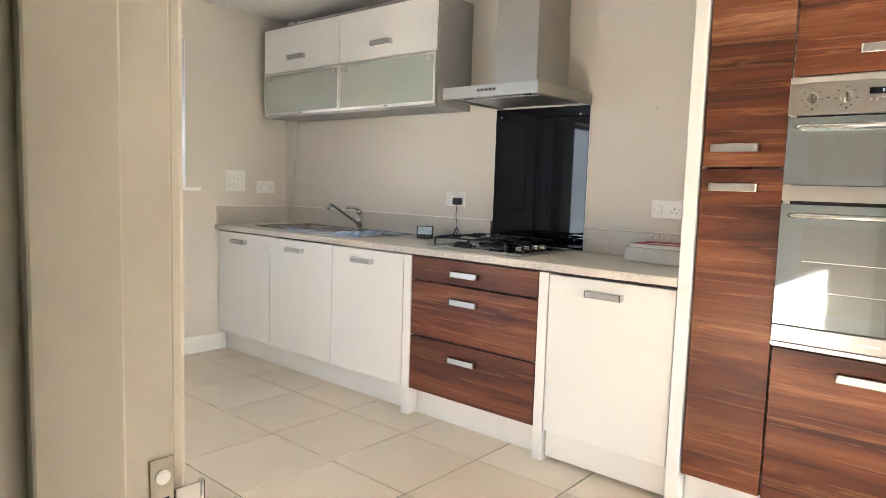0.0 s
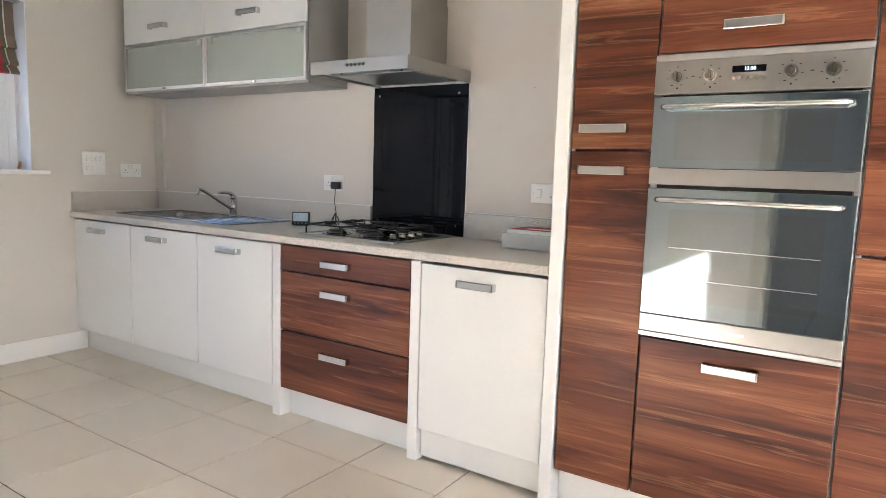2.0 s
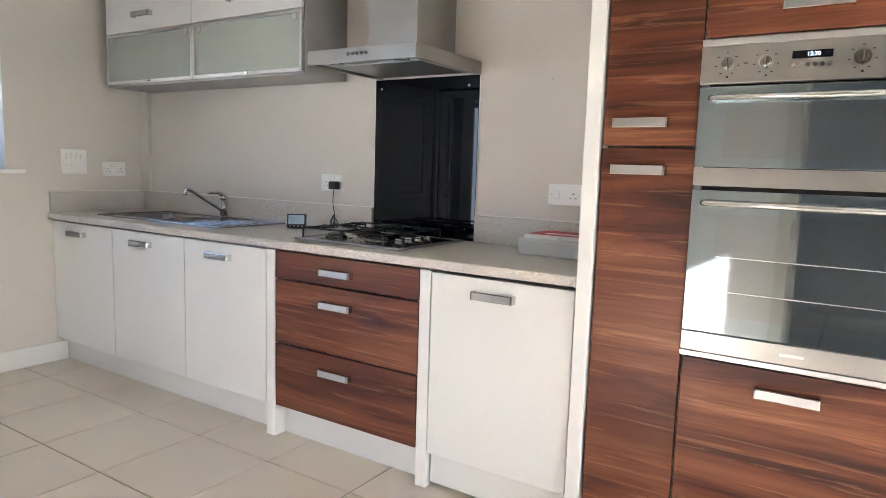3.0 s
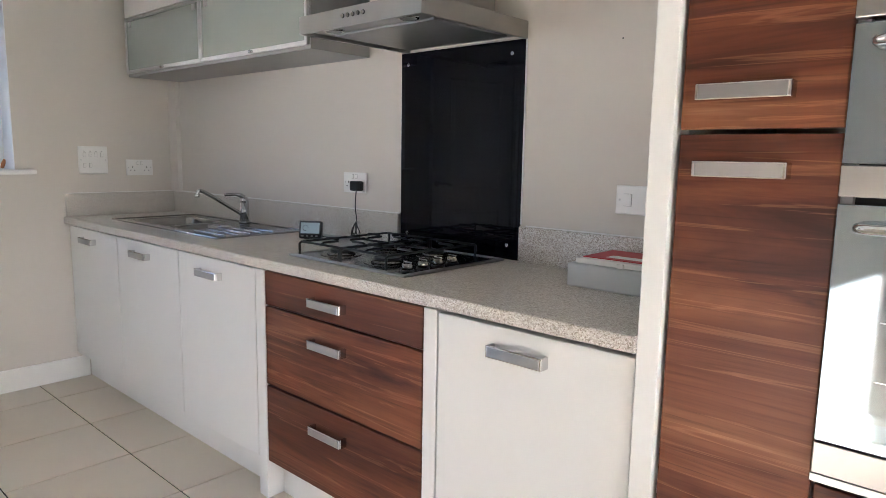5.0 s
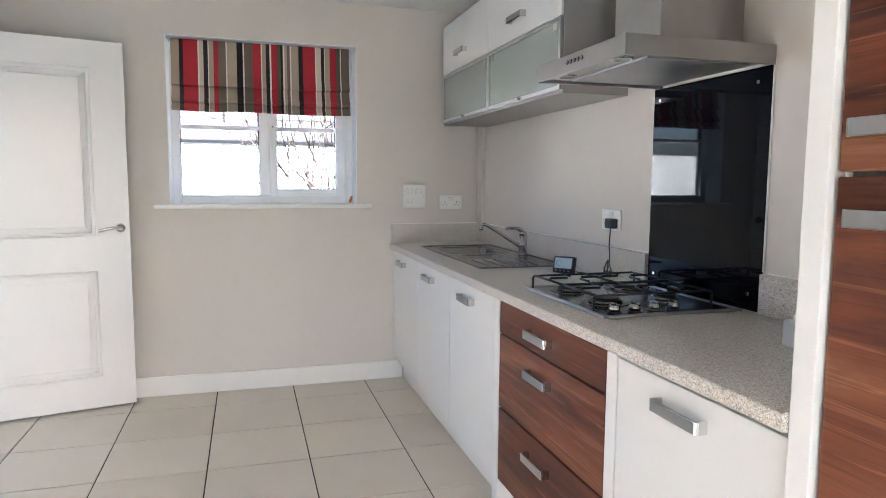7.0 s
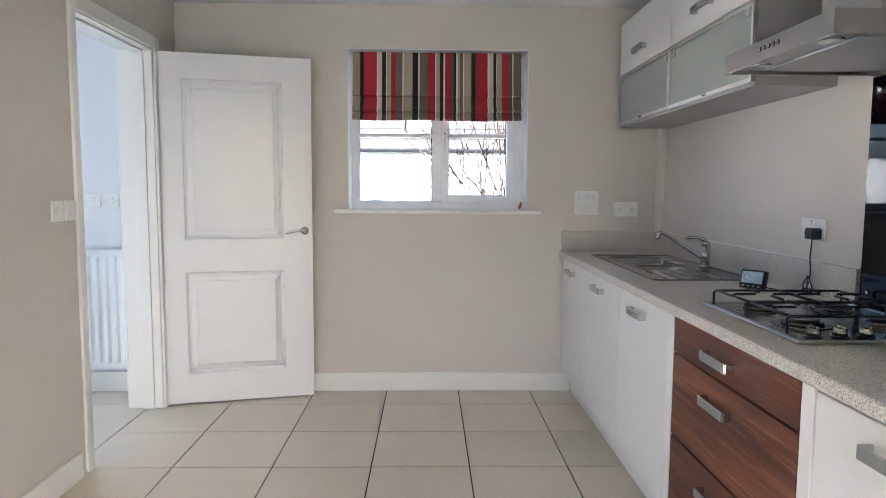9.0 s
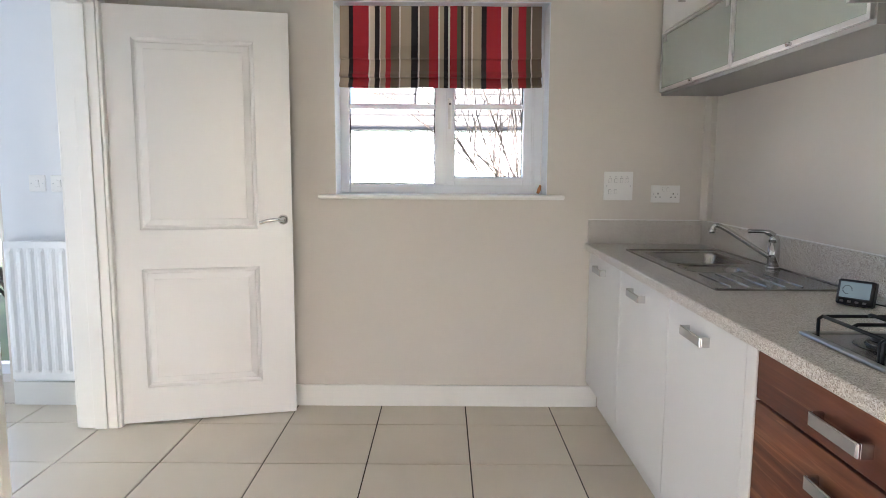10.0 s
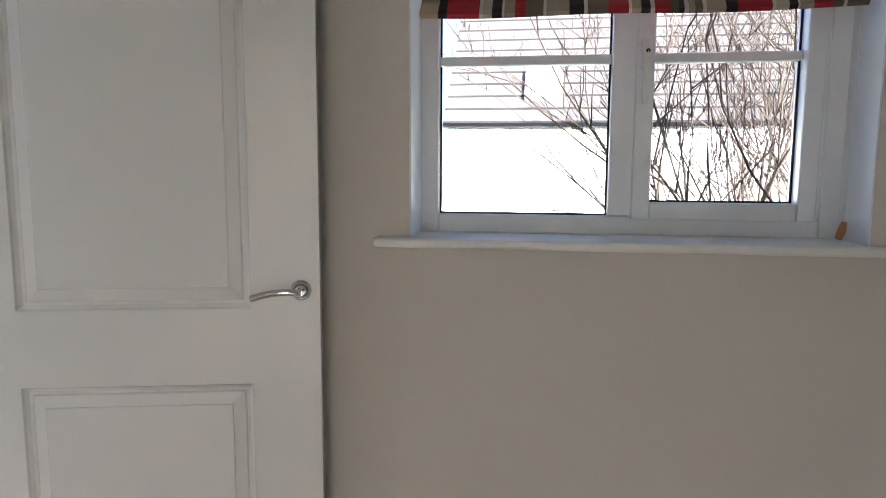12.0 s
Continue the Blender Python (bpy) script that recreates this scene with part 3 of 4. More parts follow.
def sink():
    s = thing("sink", (-3.25, 3.34, WT), "stainless steel one and a half bowl sink with drainer", "sink")
    x0, x1, y0, y1 = -3.785, -2.715, 3.125, 3.580
    bowls = [(-3.69, -3.315, 3.19, 3.515), (-3.265, -3.085, 3.19, 3.43)]
    bm = bmesh.new()
    z0, z1 = WT + 0.0005, WT + 0.006
    cuts = [(x0, -3.69, y0, y1), (-3.69, -3.315, y0, 3.19), (-3.69, -3.315, 3.515, y1), (-3.315, -3.265, y0, y1), (-3.265, -3.085, y0, 3.19), (-3.265, -3.085, 3.43, y1), (-3.085, x1, y0, y1)]
    for a in cuts:
        add_box(bm, *a, z0, z1 - 0.002)
    deck = part("deck", bm, M_SINK, s)
    rim = bmesh.new()
    for a in ((x0, x1, y0, y0 + 0.010), (x0, x1, y1 - 0.010, y1), (x0, x0 + 0.010, y0, y1), (x1 - 0.010, x1, y0, y1)):
        add_box(rim, *a, z0, z1 + 0.002, bevel=0.003)
    part("rim", rim, M_SINK, s)
    for i, (xa, xb, ya, yb) in enumerate(bowls):
        depth = 0.16 if i == 0 else 0.10
        b = bmesh.new()
        corner = 0.055
        rings = []
        for k, (ins, z) in enumerate(((-0.010, 0.0045), (0.0, 0.003), (0.006, -0.008), (0.012, -depth + 0.03), (0.022, -depth + 0.008), (0.045, -depth))):
            pts = []
            for cx, cy, a0 in ((xb - corner, yb - corner, 0), (xa + corner, yb - corner, 90), (xa + corner, ya + corner, 180), (xb - corner, ya + corner, 270)):
                for j in range(7):
                    a = radians(a0 + 15 * j)
                    pts.append(b.verts.new((cx + (corner - ins) * math.cos(a), cy + (corner - ins) * math.sin(a), WT + z)))
            rings.append(pts)
        n = len(rings[0])
        for r0, r1 in zip(rings, rings[1:]):
            for k in range(n):
                b.faces.new((r0[k], r0[(k + 1) % n], r1[(k + 1) % n], r1[k])).smooth = True
        b.faces.new(rings[-1])
        bowl = part("bowl", b, M_SINK, s)
        part("waste", cyl(((xa + xb) / 2, (ya + yb) / 2, WT - depth), ((xa + xb) / 2, (ya + yb) / 2, WT - depth + 0.003), 0.035, n=24), M_CHROME, bowl)
    for k in range(5):
        y = 3.195 + 0.060 * k
        part("drainer_ridge", box(-3.045, -2.770, y, y + 0.007, z1 - 0.003, z1 + 0.002, bevel=0.002), M_SINK, s)


sink()


def tap():
    t = thing("mixer_tap", (-3.19, 3.545, WT + 0.006), "chrome single-lever kitchen mixer tap", "tap")
    z = WT + 0.004
    part("body", cyl((-3.19, 3.545, z + 0.008), (-3.19, 3.545, z + 0.105), 0.0225, n=28), M_CHROME, t)
    part("base_ring", cyl((-3.19, 3.545, z), (-3.19, 3.545, z + 0.010), 0.028, n=28), M_CHROME, t)
    part("cap", cyl((-3.19, 3.545, z + 0.105), (-3.19, 3.545, z + 0.132), 0.0225, 0.016, n=28), M_CHROME, t)
    part("spout", tube(curve_pts([(-3.192, 3.532, z + 0.045), (-3.205, 3.47, z + 0.085), (-3.222, 3.39, z + 0.138), (-3.232, 3.345, z + 0.164), (-3.235, 3.325, z + 0.166), (-3.236, 3.318, z + 0.150)], 5), 0.0095, 12), M_CHROME, t)
    part("aerator", cyl((-3.236, 3.318, z + 0.152), (-3.236, 3.317, z + 0.136), 0.0115), M_CHROME, t)
    part("lever", tube(curve_pts([(-3.19, 3.545, z + 0.130), (-3.198, 3.51, z + 0.146), (-3.215, 3.45, z + 0.146)], 5), [0.012] * 5 + [0.008] * 6, 10), M_CHROME, t)


tap()


def hob():
    h = thing("gas_hob", (-1.86, 3.34, WT), "stainless steel four-burner gas hob with black pan supports", "hob")
    x0, x1, y0, y1 = -2.152, -1.565, 3.092, 3.585
    z = WT + 0.001
    bm = bmesh.new()
    for a in ((x0, x1, y0, y0 + 0.018), (x0, x1, y1 - 0.018, y1), (x0, x0 + 0.018, y0 + 0.018, y1 - 0.018), (x1 - 0.018, x1, y0 + 0.018, y1 - 0.018)):
        add_box(bm, *a, z, z + 0.009, bevel=0.003)
    part("rim", bm, M_STEEL, h)
    part("top_plate", box(x0 + 0.016, x1 - 0.016, y0 + 0.016, y1 - 0.016, z, z + 0.006), M_HOBTOP, h)
    burners = [(-2.02, 3.225, 0.040), (-2.02, 3.455, 0.050), (-1.78, 3.455, 0.034), (-1.78, 3.225, 0.045)]
    zz = z + 0.006
    for bx, by, r in burners:
        b = part("burner", cyl((bx, by, zz), (bx, by, zz + 0.012), r + 0.012, r + 0.006, n=32), M_BURNER, h)
        part("burner_cap", cyl((bx, by, zz + 0.012), (bx, by, zz + 0.020), r, r * 0.94, n=32), M_IRON, b)
        part("burner_dish", cyl((bx, by, zz), (bx, by, zz + 0.002), r + 0.034, r + 0.03, n=32), M_BURNER, b)
    for xa, xb in ((-2.125, -1.905), (-1.895, -1.675)):
        g = bmesh.new()
        zt, r = zz + 0.044, 0.0042
        ya, yb = y0 + 0.030, y1 - 0.030
        for x in (xa, xb):
            add_tube(g, [(x, ya, zz), (x, ya, zt - 0.006), (x, ya + 0.008, zt), (x, yb - 0.008, zt), (x, yb, zt - 0.006), (x, yb, zz)], r, 6)
        for y in (ya + 0.01, (ya + yb) / 2, yb - 0.01):
            add_tube(g, [(xa, y, zt), (xb, y, zt)], r, 6)
        xm = (xa + xb) / 2
        for y, s in ((ya + 0.01, 1), ((ya + yb) / 2, -1), ((ya + yb) / 2, 1), (yb - 0.01, -1)):
            add_tube(g, [(xm, y, zt), (xm, y + s * 0.012, zt + 0.006), (xm, y + s * 0.075, zt + 0.006)], r, 6)
        for y in (ya + 0.116, yb - 0.116):
            add_tube(g, [(xa, y, zt), (xa + 0.010, y, zt + 0.006), (xa + 0.07, y, zt + 0.006)], r, 6)
            add_tube(g, [(xb, y, zt), (xb - 0.010, y, zt + 0.006), (xb - 0.07, y, zt + 0.006)], r, 6)
        part("pan_support", g, M_IRON, h, "black enamelled wire pan support")
    for y in KNOB_Y:
        k = part("knob", cyl((KNOB_X, y, zz), (KNOB_X, y, zz + 0.024), 0.0185, 0.0165, n=24), M_KNOB, h)
        part("knob_grip", box(KNOB_X - 0.016, KNOB_X + 0.016, y - 0.0035, y + 0.0035, zz + 0.024, zz + 0.030, bevel=0.0015), M_CHROME, k)
        part("knob_skirt", cyl((KNOB_X, y, zz), (KNOB_X, y, zz + 0.004), 0.022, n=24), M_BLACKP, k)


KNOB_X, KNOB_Y = -1.625, (3.165, 3.235, 3.305, 3.375)
hob()

sb = part("splashback", box(-2.118, -1.526, YN - 0.0085, YN - 0.0015, WT + 0.002, 1.656, bevel=0.0012), M_BGLASS)
at(sb, (0, 0, 0))
tagged(sb, "black glass splashback behind the hob", "splashback")
for x in (-2.1205, -1.5235):
    part("sealant", box(x - 0.002, x + 0.002, YN - 0.006, YN - 0.0005, 1.032, 1.655, bevel=0.0008), M_PLAST, sb, "white sealant bead")
for x in (-2.078, -1.578):
    for z in (0.955, 1.612):
        part("screw_cap", cyl((x, YN - 0.0085, z), (x, YN - 0.0125, z), 0.0075, 0.006, n=20), M_CHROME, sb)


def hood():
    h = thing("extractor_hood", (-1.80, 3.4, 1.65), "brushed stainless steel chimney extractor hood", "extractor hood")
    x0, x1, y0, y1, z0, z1 = -2.090, -1.522, 3.108, YN - 0.001, 1.655, 1.712
    bm = bmesh.new()
    add_box(bm, x0, x1, y0, y0 + 0.012, z0, z1, bevel=0.001)
    add_box(bm, x0, x0 + 0.012, y0 + 0.012, y1, z0, z1, bevel=0.001)
    add_box(bm, x1 - 0.012, x1, y0 + 0.012, y1, z0, z1, bevel=0.001)
    add_box(bm, x0 + 0.001, x1 - 0.001, y0 + 0.001, y1, z1 - 0.004, z1 + 0.001, bevel=0.0008)
    part("canopy", bm, M_STEEL, h)
    part("underside", box(x0 + 0.012, x1 - 0.012, y0 + 0.012, y1, z0 + 0.012, z0 + 0.016), M_STEEL, h)
    part("filter", box(x0 + 0.05, x1 - 0.05, y0 + 0.105, y1 - 0.05, z0 + 0.004, z0 + 0.012, bevel=0.002), M_FILTER, h, "grey mesh grease filter")
    for x in (x0 + 0.11, x1 - 0.11):
        l = part("lamp_ring", cyl((x, y0 + 0.058, z0 + 0.012), (x, y0 + 0.058, z0 + 0.006), 0.036, 0.032, n=28), M_CHROME, h)
        part("lamp_lens", cyl((x, y0 + 0.058, z0 + 0.0065), (x, y0 + 0.058, z0 + 0.005), 0.026, n=28), M_LAMPGL, l)
    for i in range(5):
        x = -1.862 + 0.024 * i
        b = part("button_ring", cyl((x, y0 + 0.0005, 1.688), (x, y0 - 0.002, 1.688), 0.0072, n=16), M_BLACKP, h)
        part("button", cyl((x, y0 - 0.002, 1.688), (x, y0 - 0.005, 1.688), 0.0058, n=16), M_CHROME, b)
    part("lower_duct", box(-1.925, -1.665, 3.315, y1, z1 + 0.001, 2.03, bevel=0.002), M_STEEL, h)
    part("upper_duct", box(-1.919, -1.671, 3.321, y1, 2.03, CEIL - 0.001, bevel=0.002), M_STEEL, h)


hood()


def wall_cabinet():
    c = thing("wall_cabinet", (-3.145, 3.46, 1.655), "white wall cabinet with frosted glass lift-up doors", "wall cabinet")
    x0, x1, y0, y1, z0, z1 = -3.966, -2.318, 3.345, YN - 0.001, 1.660, 2.275
    t = 0.018
    bm = bmesh.new()
    add_box(bm, x0, x0 + t, y0 - 0.022, y1, z0, z1)
    add_box(bm, x1 - t, x1, y0 - 0.022, y1, z0, z1)
    add_box(bm, x0 + t, x1 - t, y0 - 0.022, y1, z0, z0 + t)
    add_box(bm, x0 + t, x1 - t, y0 - 0.022, y1, z1 - t, z1)
    part("carcass", bm, M_GREY, c, "grey foil-wrapped carcass")
    ln = bmesh.new()
    for a in ((x0 + t, x0 + t + 0.003, y0, y1 - 0.011, z0 + t, z1 - t), (x1 - t - 0.003, x1 - t, y0, y1 - 0.011, z0 + t, z1 - t), (x0 + t + 0.003, x1 - t - 0.003, y0, y1 - 0.011, z0 + t, z0 + t + 0.003)):
        add_box(ln, *a)
    part("liner", ln, M_UNIT, c, "white melamine lining")
    part("back_board", box(x0 + t, x1 - t, y1 - 0.010, y1 - 0.001, z0 + t, z1 - t), M_CARC, c)
    part("shelf", box(x0 + t, x1 - t, y0 + 0.01, y1 - 0.010, 1.952, 1.968), M_CARC, c)
    part("divider", box(-3.154, -3.136, y0 + 0.01, y1 - 0.010, z0 + t, 1.952), M_CARC, c)
    yf = y0 - 0.022
    xa, xm, xb = x0 + 0.006, -3.145, x1 - 0.006
    for a, b, hx in ((xa, xm, -3.575), (xm, xb, -2.752)):
        d = part("door", box(a + 0.0015, b - 0.0015, yf - 0.012, yf - 0.001, 1.966, 2.262, bevel=0.0015), M_UNIT, c)
        handle(d, hx, 2.052, yf - 0.012)
        f = bmesh.new()
        za, zb, w = 1.674, 1.962, 0.017
        for q in ((a + 0.0015, a + w, za, zb), (b - w, b - 0.0015, za, zb), (a + w, b - w, za, za + w), (a + w, b - w, zb - w, zb)):
            add_box(f, q[0], q[1], yf - 0.014, yf - 0.001, q[2], q[3], bevel=0.0015)
        g = part("glass_door", f, M_ALU, c, "aluminium framed frosted glass door")
        pn = part("pane", box(a + w - 0.002, b - w + 0.002, yf - 0.009, yf - 0.005, za + w - 0.002, zb - w + 0.002), M_FROST, g)
        pn.visible_shadow = False
        part("knob", cyl(((a + b) / 2 + 0.03, yf - 0.014, za + 0.008), ((a + b) / 2 + 0.03, yf - 0.030, za + 0.006), 0.006, n=12), M_CHROME, g)
        for x in (a + 0.055, b - 0.055):
            part("hinge", box(x - 0.016, x + 0.016, yf - 0.0125, yf + 0.010, zb - 0.050, zb - 0.018, bevel=0.003), M_GREY, g)
        st = bmesh.new()
        yk = yf + 0.013
        add_tube(st, [(a + 0.022, yk, za + 0.175), (a + 0.075, yk, za + 0.150), (a + 0.150, yk + 0.004, za + 0.115)], [0.012, 0.016, 0.013], 8)
        add_tube(st, [(a + 0.045, yk, za + 0.070), (a + 0.090, yk, za + 0.090), (a + 0.150, yk + 0.004, za + 0.115)], [0.011, 0.015, 0.013], 8)
        add_box(st, a + 0.020, a + 0.034, yf + 0.002, yf + 0.03, za + 0.155, za + 0.205, bevel=0.003)
        part("lift_stay", st, M_IRON, g)


wall_cabinet()


def tall_units():
    z0, z1, yb = BASE, 2.20, YN - 0.002
    e = part("end_panel", box(-0.786, -0.738, FRONT - 0.012, yb, 0.0, z1, bevel=0.002), M_UNIT)
    tagged(e, "tall white end panel beside the larder unit", "end panel")
    u = thing("larder_unit", (-0.59, 3.3, z0), "tall walnut-effect two-door larder unit", "tall unit", "tall walnut units")
    carcass(u, -0.736, -0.451, z0, z1)
    front(u, -0.732, -0.449, z0, 1.315, M_WOOD, (-0.609, 1.248))
    front(u, -0.732, -0.449, 1.319, z1, M_WOOD, (-0.612, 1.388))
    u = thing("oven_housing", (-0.155, 3.3, z0), "tall walnut-effect housing around the double oven", "tall unit", "tall walnut units")
    carcass(u, -0.450, 0.139, z0, z1)
    part("shelf", box(-0.434, 0.123, FRONT + 0.021, yb - 0.02, 0.690, 0.706), M_CARC, u)
    front(u, -0.447, 0.137, z0, 0.700, M_WOOD, (-0.157, 0.633), name="drawer_front")
    front(u, -0.447, 0.137, 1.622, z1, M_WOOD, (-0.170, 1.692))
    u = thing("tall_cupboard", (0.44, 3.3, z0), "tall walnut-effect two-door fridge cupboard", "tall unit", "tall walnut units")
    carcass(u, 0.141, 0.740, z0, z1)
    front(u, 0.141, 0.738, z0, 1.024, M_WOOD)
    front(u, 0.141, 0.738, 1.028, z1, M_WOOD)
    e = part("end_panel", box(0.742, 0.762, FRONT - 0.012, yb, 0.0, z1, bevel=0.002), M_UNIT)
    tagged(e, "tall white end panel beside the fridge cupboard", "end panel")
    p = part("plinth", box(-0.736, 0.740, 3.082, 3.098, 0.0, BASE - 0.003, bevel=0.001), M_UNIT)
    tagged(p, "white plinth board under the tall units", "plinth", "plinths")


tall_units()


def text_mesh(parent, name, body, size, x, y, z, material):
    """Raised lettering that faces -y."""
    cu = bpy.data.curves.new(name, "FONT")
    cu.body, cu.size, cu.extrude, cu.align_x, cu.align_y = body, size, 0.0003, "CENTER", "CENTER"
    cu.materials.append(material)
    ob = new(name, cu)
    ob.parent = parent
    ob.matrix_basis = Matrix.Translation(Vector((x, y, z)) - origin(parent)) @ pose(0, 0, 0, 90, 0, 0)
    return ob


def oven():
    o = thing("double_oven", (-0.156, 3.3, 0.706), "built-in stainless steel double oven with mirrored glass doors", "oven")
    x0, x1, y = -0.452, 0.138, FRONT - 0.006
    part("body", box(-0.43, 0.118, y + 0.026, 3.55, 0.710, 1.61), M_BLACKP, o)
    cp = part("control_panel", box(x0, x1, y, y + 0.025, 1.494, 1.598, bevel=0.002), M_STEEL, o)
    part("top_trim", box(x0, x1, y + 0.002, y + 0.020, 1.600, 1.618, bevel=0.001), M_ALU, o)
    z = 1.548
    for kx in (-0.383, -0.284, -0.062, 0.045):
        k = part("knob", cyl((kx, y, z), (kx, y - 0.016, z), 0.0155, 0.0125, n=28), M_KNOB, cp)
        part("knob_grip", box(kx - 0.0035, kx + 0.0035, y - 0.026, y - 0.015, z - 0.0145, z + 0.0145, bevel=0.0015), M_KNOB, k)
        part("knob_ring", cyl((kx, y, z), (kx, y - 0.003, z), 0.0195, n=28), M_CHROME, k)
        for a in range(-60, 241, 50):
            q = radians(a)
            mx, mz = kx + 0.030 * math.cos(q), z + 0.030 * math.sin(q)
            part("dial_mark", box(mx - 0.003, mx + 0.003, y - 0.0006, y, mz - 0.0012, mz + 0.0012), M_RUBBER, cp)
        part("pilot_symbol", cyl((kx + 0.002, y, z - 0.036), (kx + 0.002, y - 0.0006, z - 0.036), 0.003, n=12), M_RUBBER, cp)
    for mx in (-0.335, -0.008):
        part("symbol_bar", box(mx - 0.005, mx + 0.005, y - 0.0006, y, z - 0.002, z + 0.001), M_RUBBER, cp)
    dp = part("display", box(-0.222, -0.128, y - 0.0018, y, 1.552, 1.572, bevel=0.0008), M_BGLASS, cp)
    text_mesh(dp, "digits", "12:30", 0.0145, -0.172, y - 0.0022, 1.562, M_LED)
    for i in range(6):
        bx = -0.2165 + 0.0166 * i
        part("button", cyl((bx, y, 1.535), (bx, y - 0.004, 1.535), 0.0058, n=14), M_CHROME, cp)
    yd = y - 0.002
    up = part("upper_door", box(x0 + 0.002, x1 - 0.002, yd, yd + 0.026, 1.262, 1.486, bevel=0.002), M_OVEN, o, "mirrored grey glass oven door")
    part("steel_band", box(x0 + 0.002, x1 - 0.002, yd - 0.001, yd + 0.026, 1.208, 1.260, bevel=0.002), M_STEEL, up)
    lo = part("lower_door", box(x0 + 0.002, x1 - 0.002, yd, yd + 0.026, 0.782, 1.196, bevel=0.002), M_OVEN, o, "mirrored grey glass oven door")
    part("steel_band", box(x0 + 0.002, x1 - 0.002, yd - 0.001, yd + 0.026, 0.722, 0.780, bevel=0.002), M_STEEL, lo)
    for d, za, zb in ((up, 1.288, 1.432), (lo, 0.835, 1.130)):
        part("inner_window", box(x0 + 0.075, x1 - 0.075, yd - 0.0006, yd, za, zb), M_OVENIN, d)
    for wz in (0.905, 1.005):
        part("rack_wire", box(x0 + 0.080, x1 - 0.080, yd - 0.0010, yd - 0.0006, wz, wz + 0.0022), M_ALU, lo)
    part("badge", box(-0.185, -0.125, yd - 0.0018, yd - 0.001, 0.746, 0.755, bevel=0.0003), M_ALU, lo)
    part("foot_trim", box(x0, x1, yd + 0.004, yd + 0.026, 0.704, 0.719, bevel=0.001), M_ALU, o)
    for d, hz in ((up, 1.452), (lo, 1.160)):
        xa, xb = x0 + 0.040, x1 - 0.040
        hd = part("handle", tube(curve_pts([(xa, yd, hz), (xa, yd - 0.028, hz), (xa + 0.014, yd - 0.042, hz)], 4) + curve_pts([(xb - 0.014, yd - 0.042, hz), (xb, yd - 0.028, hz), (xb, yd, hz)], 4), 0.0085, 12), M_CHROME, d, "polished steel bar handle")


oven()


# ---- sockets, switches ----
def plate(name, c, u, n, w, h, label, category, group=""):
    """A moulded wall plate: c its centre on the wall, u along it, n out of it. Returns a function that adds parts."""
    c, u, n = Vector(c), Vector(u), Vector(n)
    m = Matrix.Translation(c) @ Matrix((u, n, (0, 0, 1))).transposed().to_4x4()
    t = thing(name, c, label, category, group)

    def put(nm, x0, x1, z0, z1, d0, d1, material, bevel=0.0008, parent=t, lab=""):
        return part(nm, box(x0, x1, d0, d1, z0, z1, bevel=bevel, m=m), material, parent, lab)

    body = put("face_plate", -w / 2, w / 2, -h / 2, h / 2, 0, 0.009, M_PLAST, 0.003)
    for s in (-1, 1):
        put("screw", s * (w / 2 - 0.013) - 0.003, s * (w / 2 - 0.013) + 0.003, -0.003, 0.003, 0.0085, 0.0098, M_ALU, 0.0005)
    return t, put


def pins(put, x, z):
    put("earth_hole", x - 0.0025, x + 0.0025, z + 0.006, z + 0.014, 0.0085, 0.0094, M_RUBBER, 0)
    put("pin_hole", x - 0.0145, x - 0.008, z - 0.010, z - 0.006, 0.0085, 0.0094, M_RUBBER, 0)
    put("pin_hole", x + 0.008, x + 0.0145, z - 0.010, z - 0.006, 0.0085, 0.0094, M_RUBBER, 0)


def rocker(put, x, z, w=0.011, h=0.019):
    put("rocker", x - w / 2, x + w / 2, z - h / 2, z + h / 2, 0.0085, 0.0125, M_PLAST, 0.001)
    put("rocker_gap", x - w / 2 - 0.001, x + w / 2 + 0.001, z - h / 2 - 0.001, z + h / 2 + 0.001, 0.0086, 0.0095, M_GREY, 0)


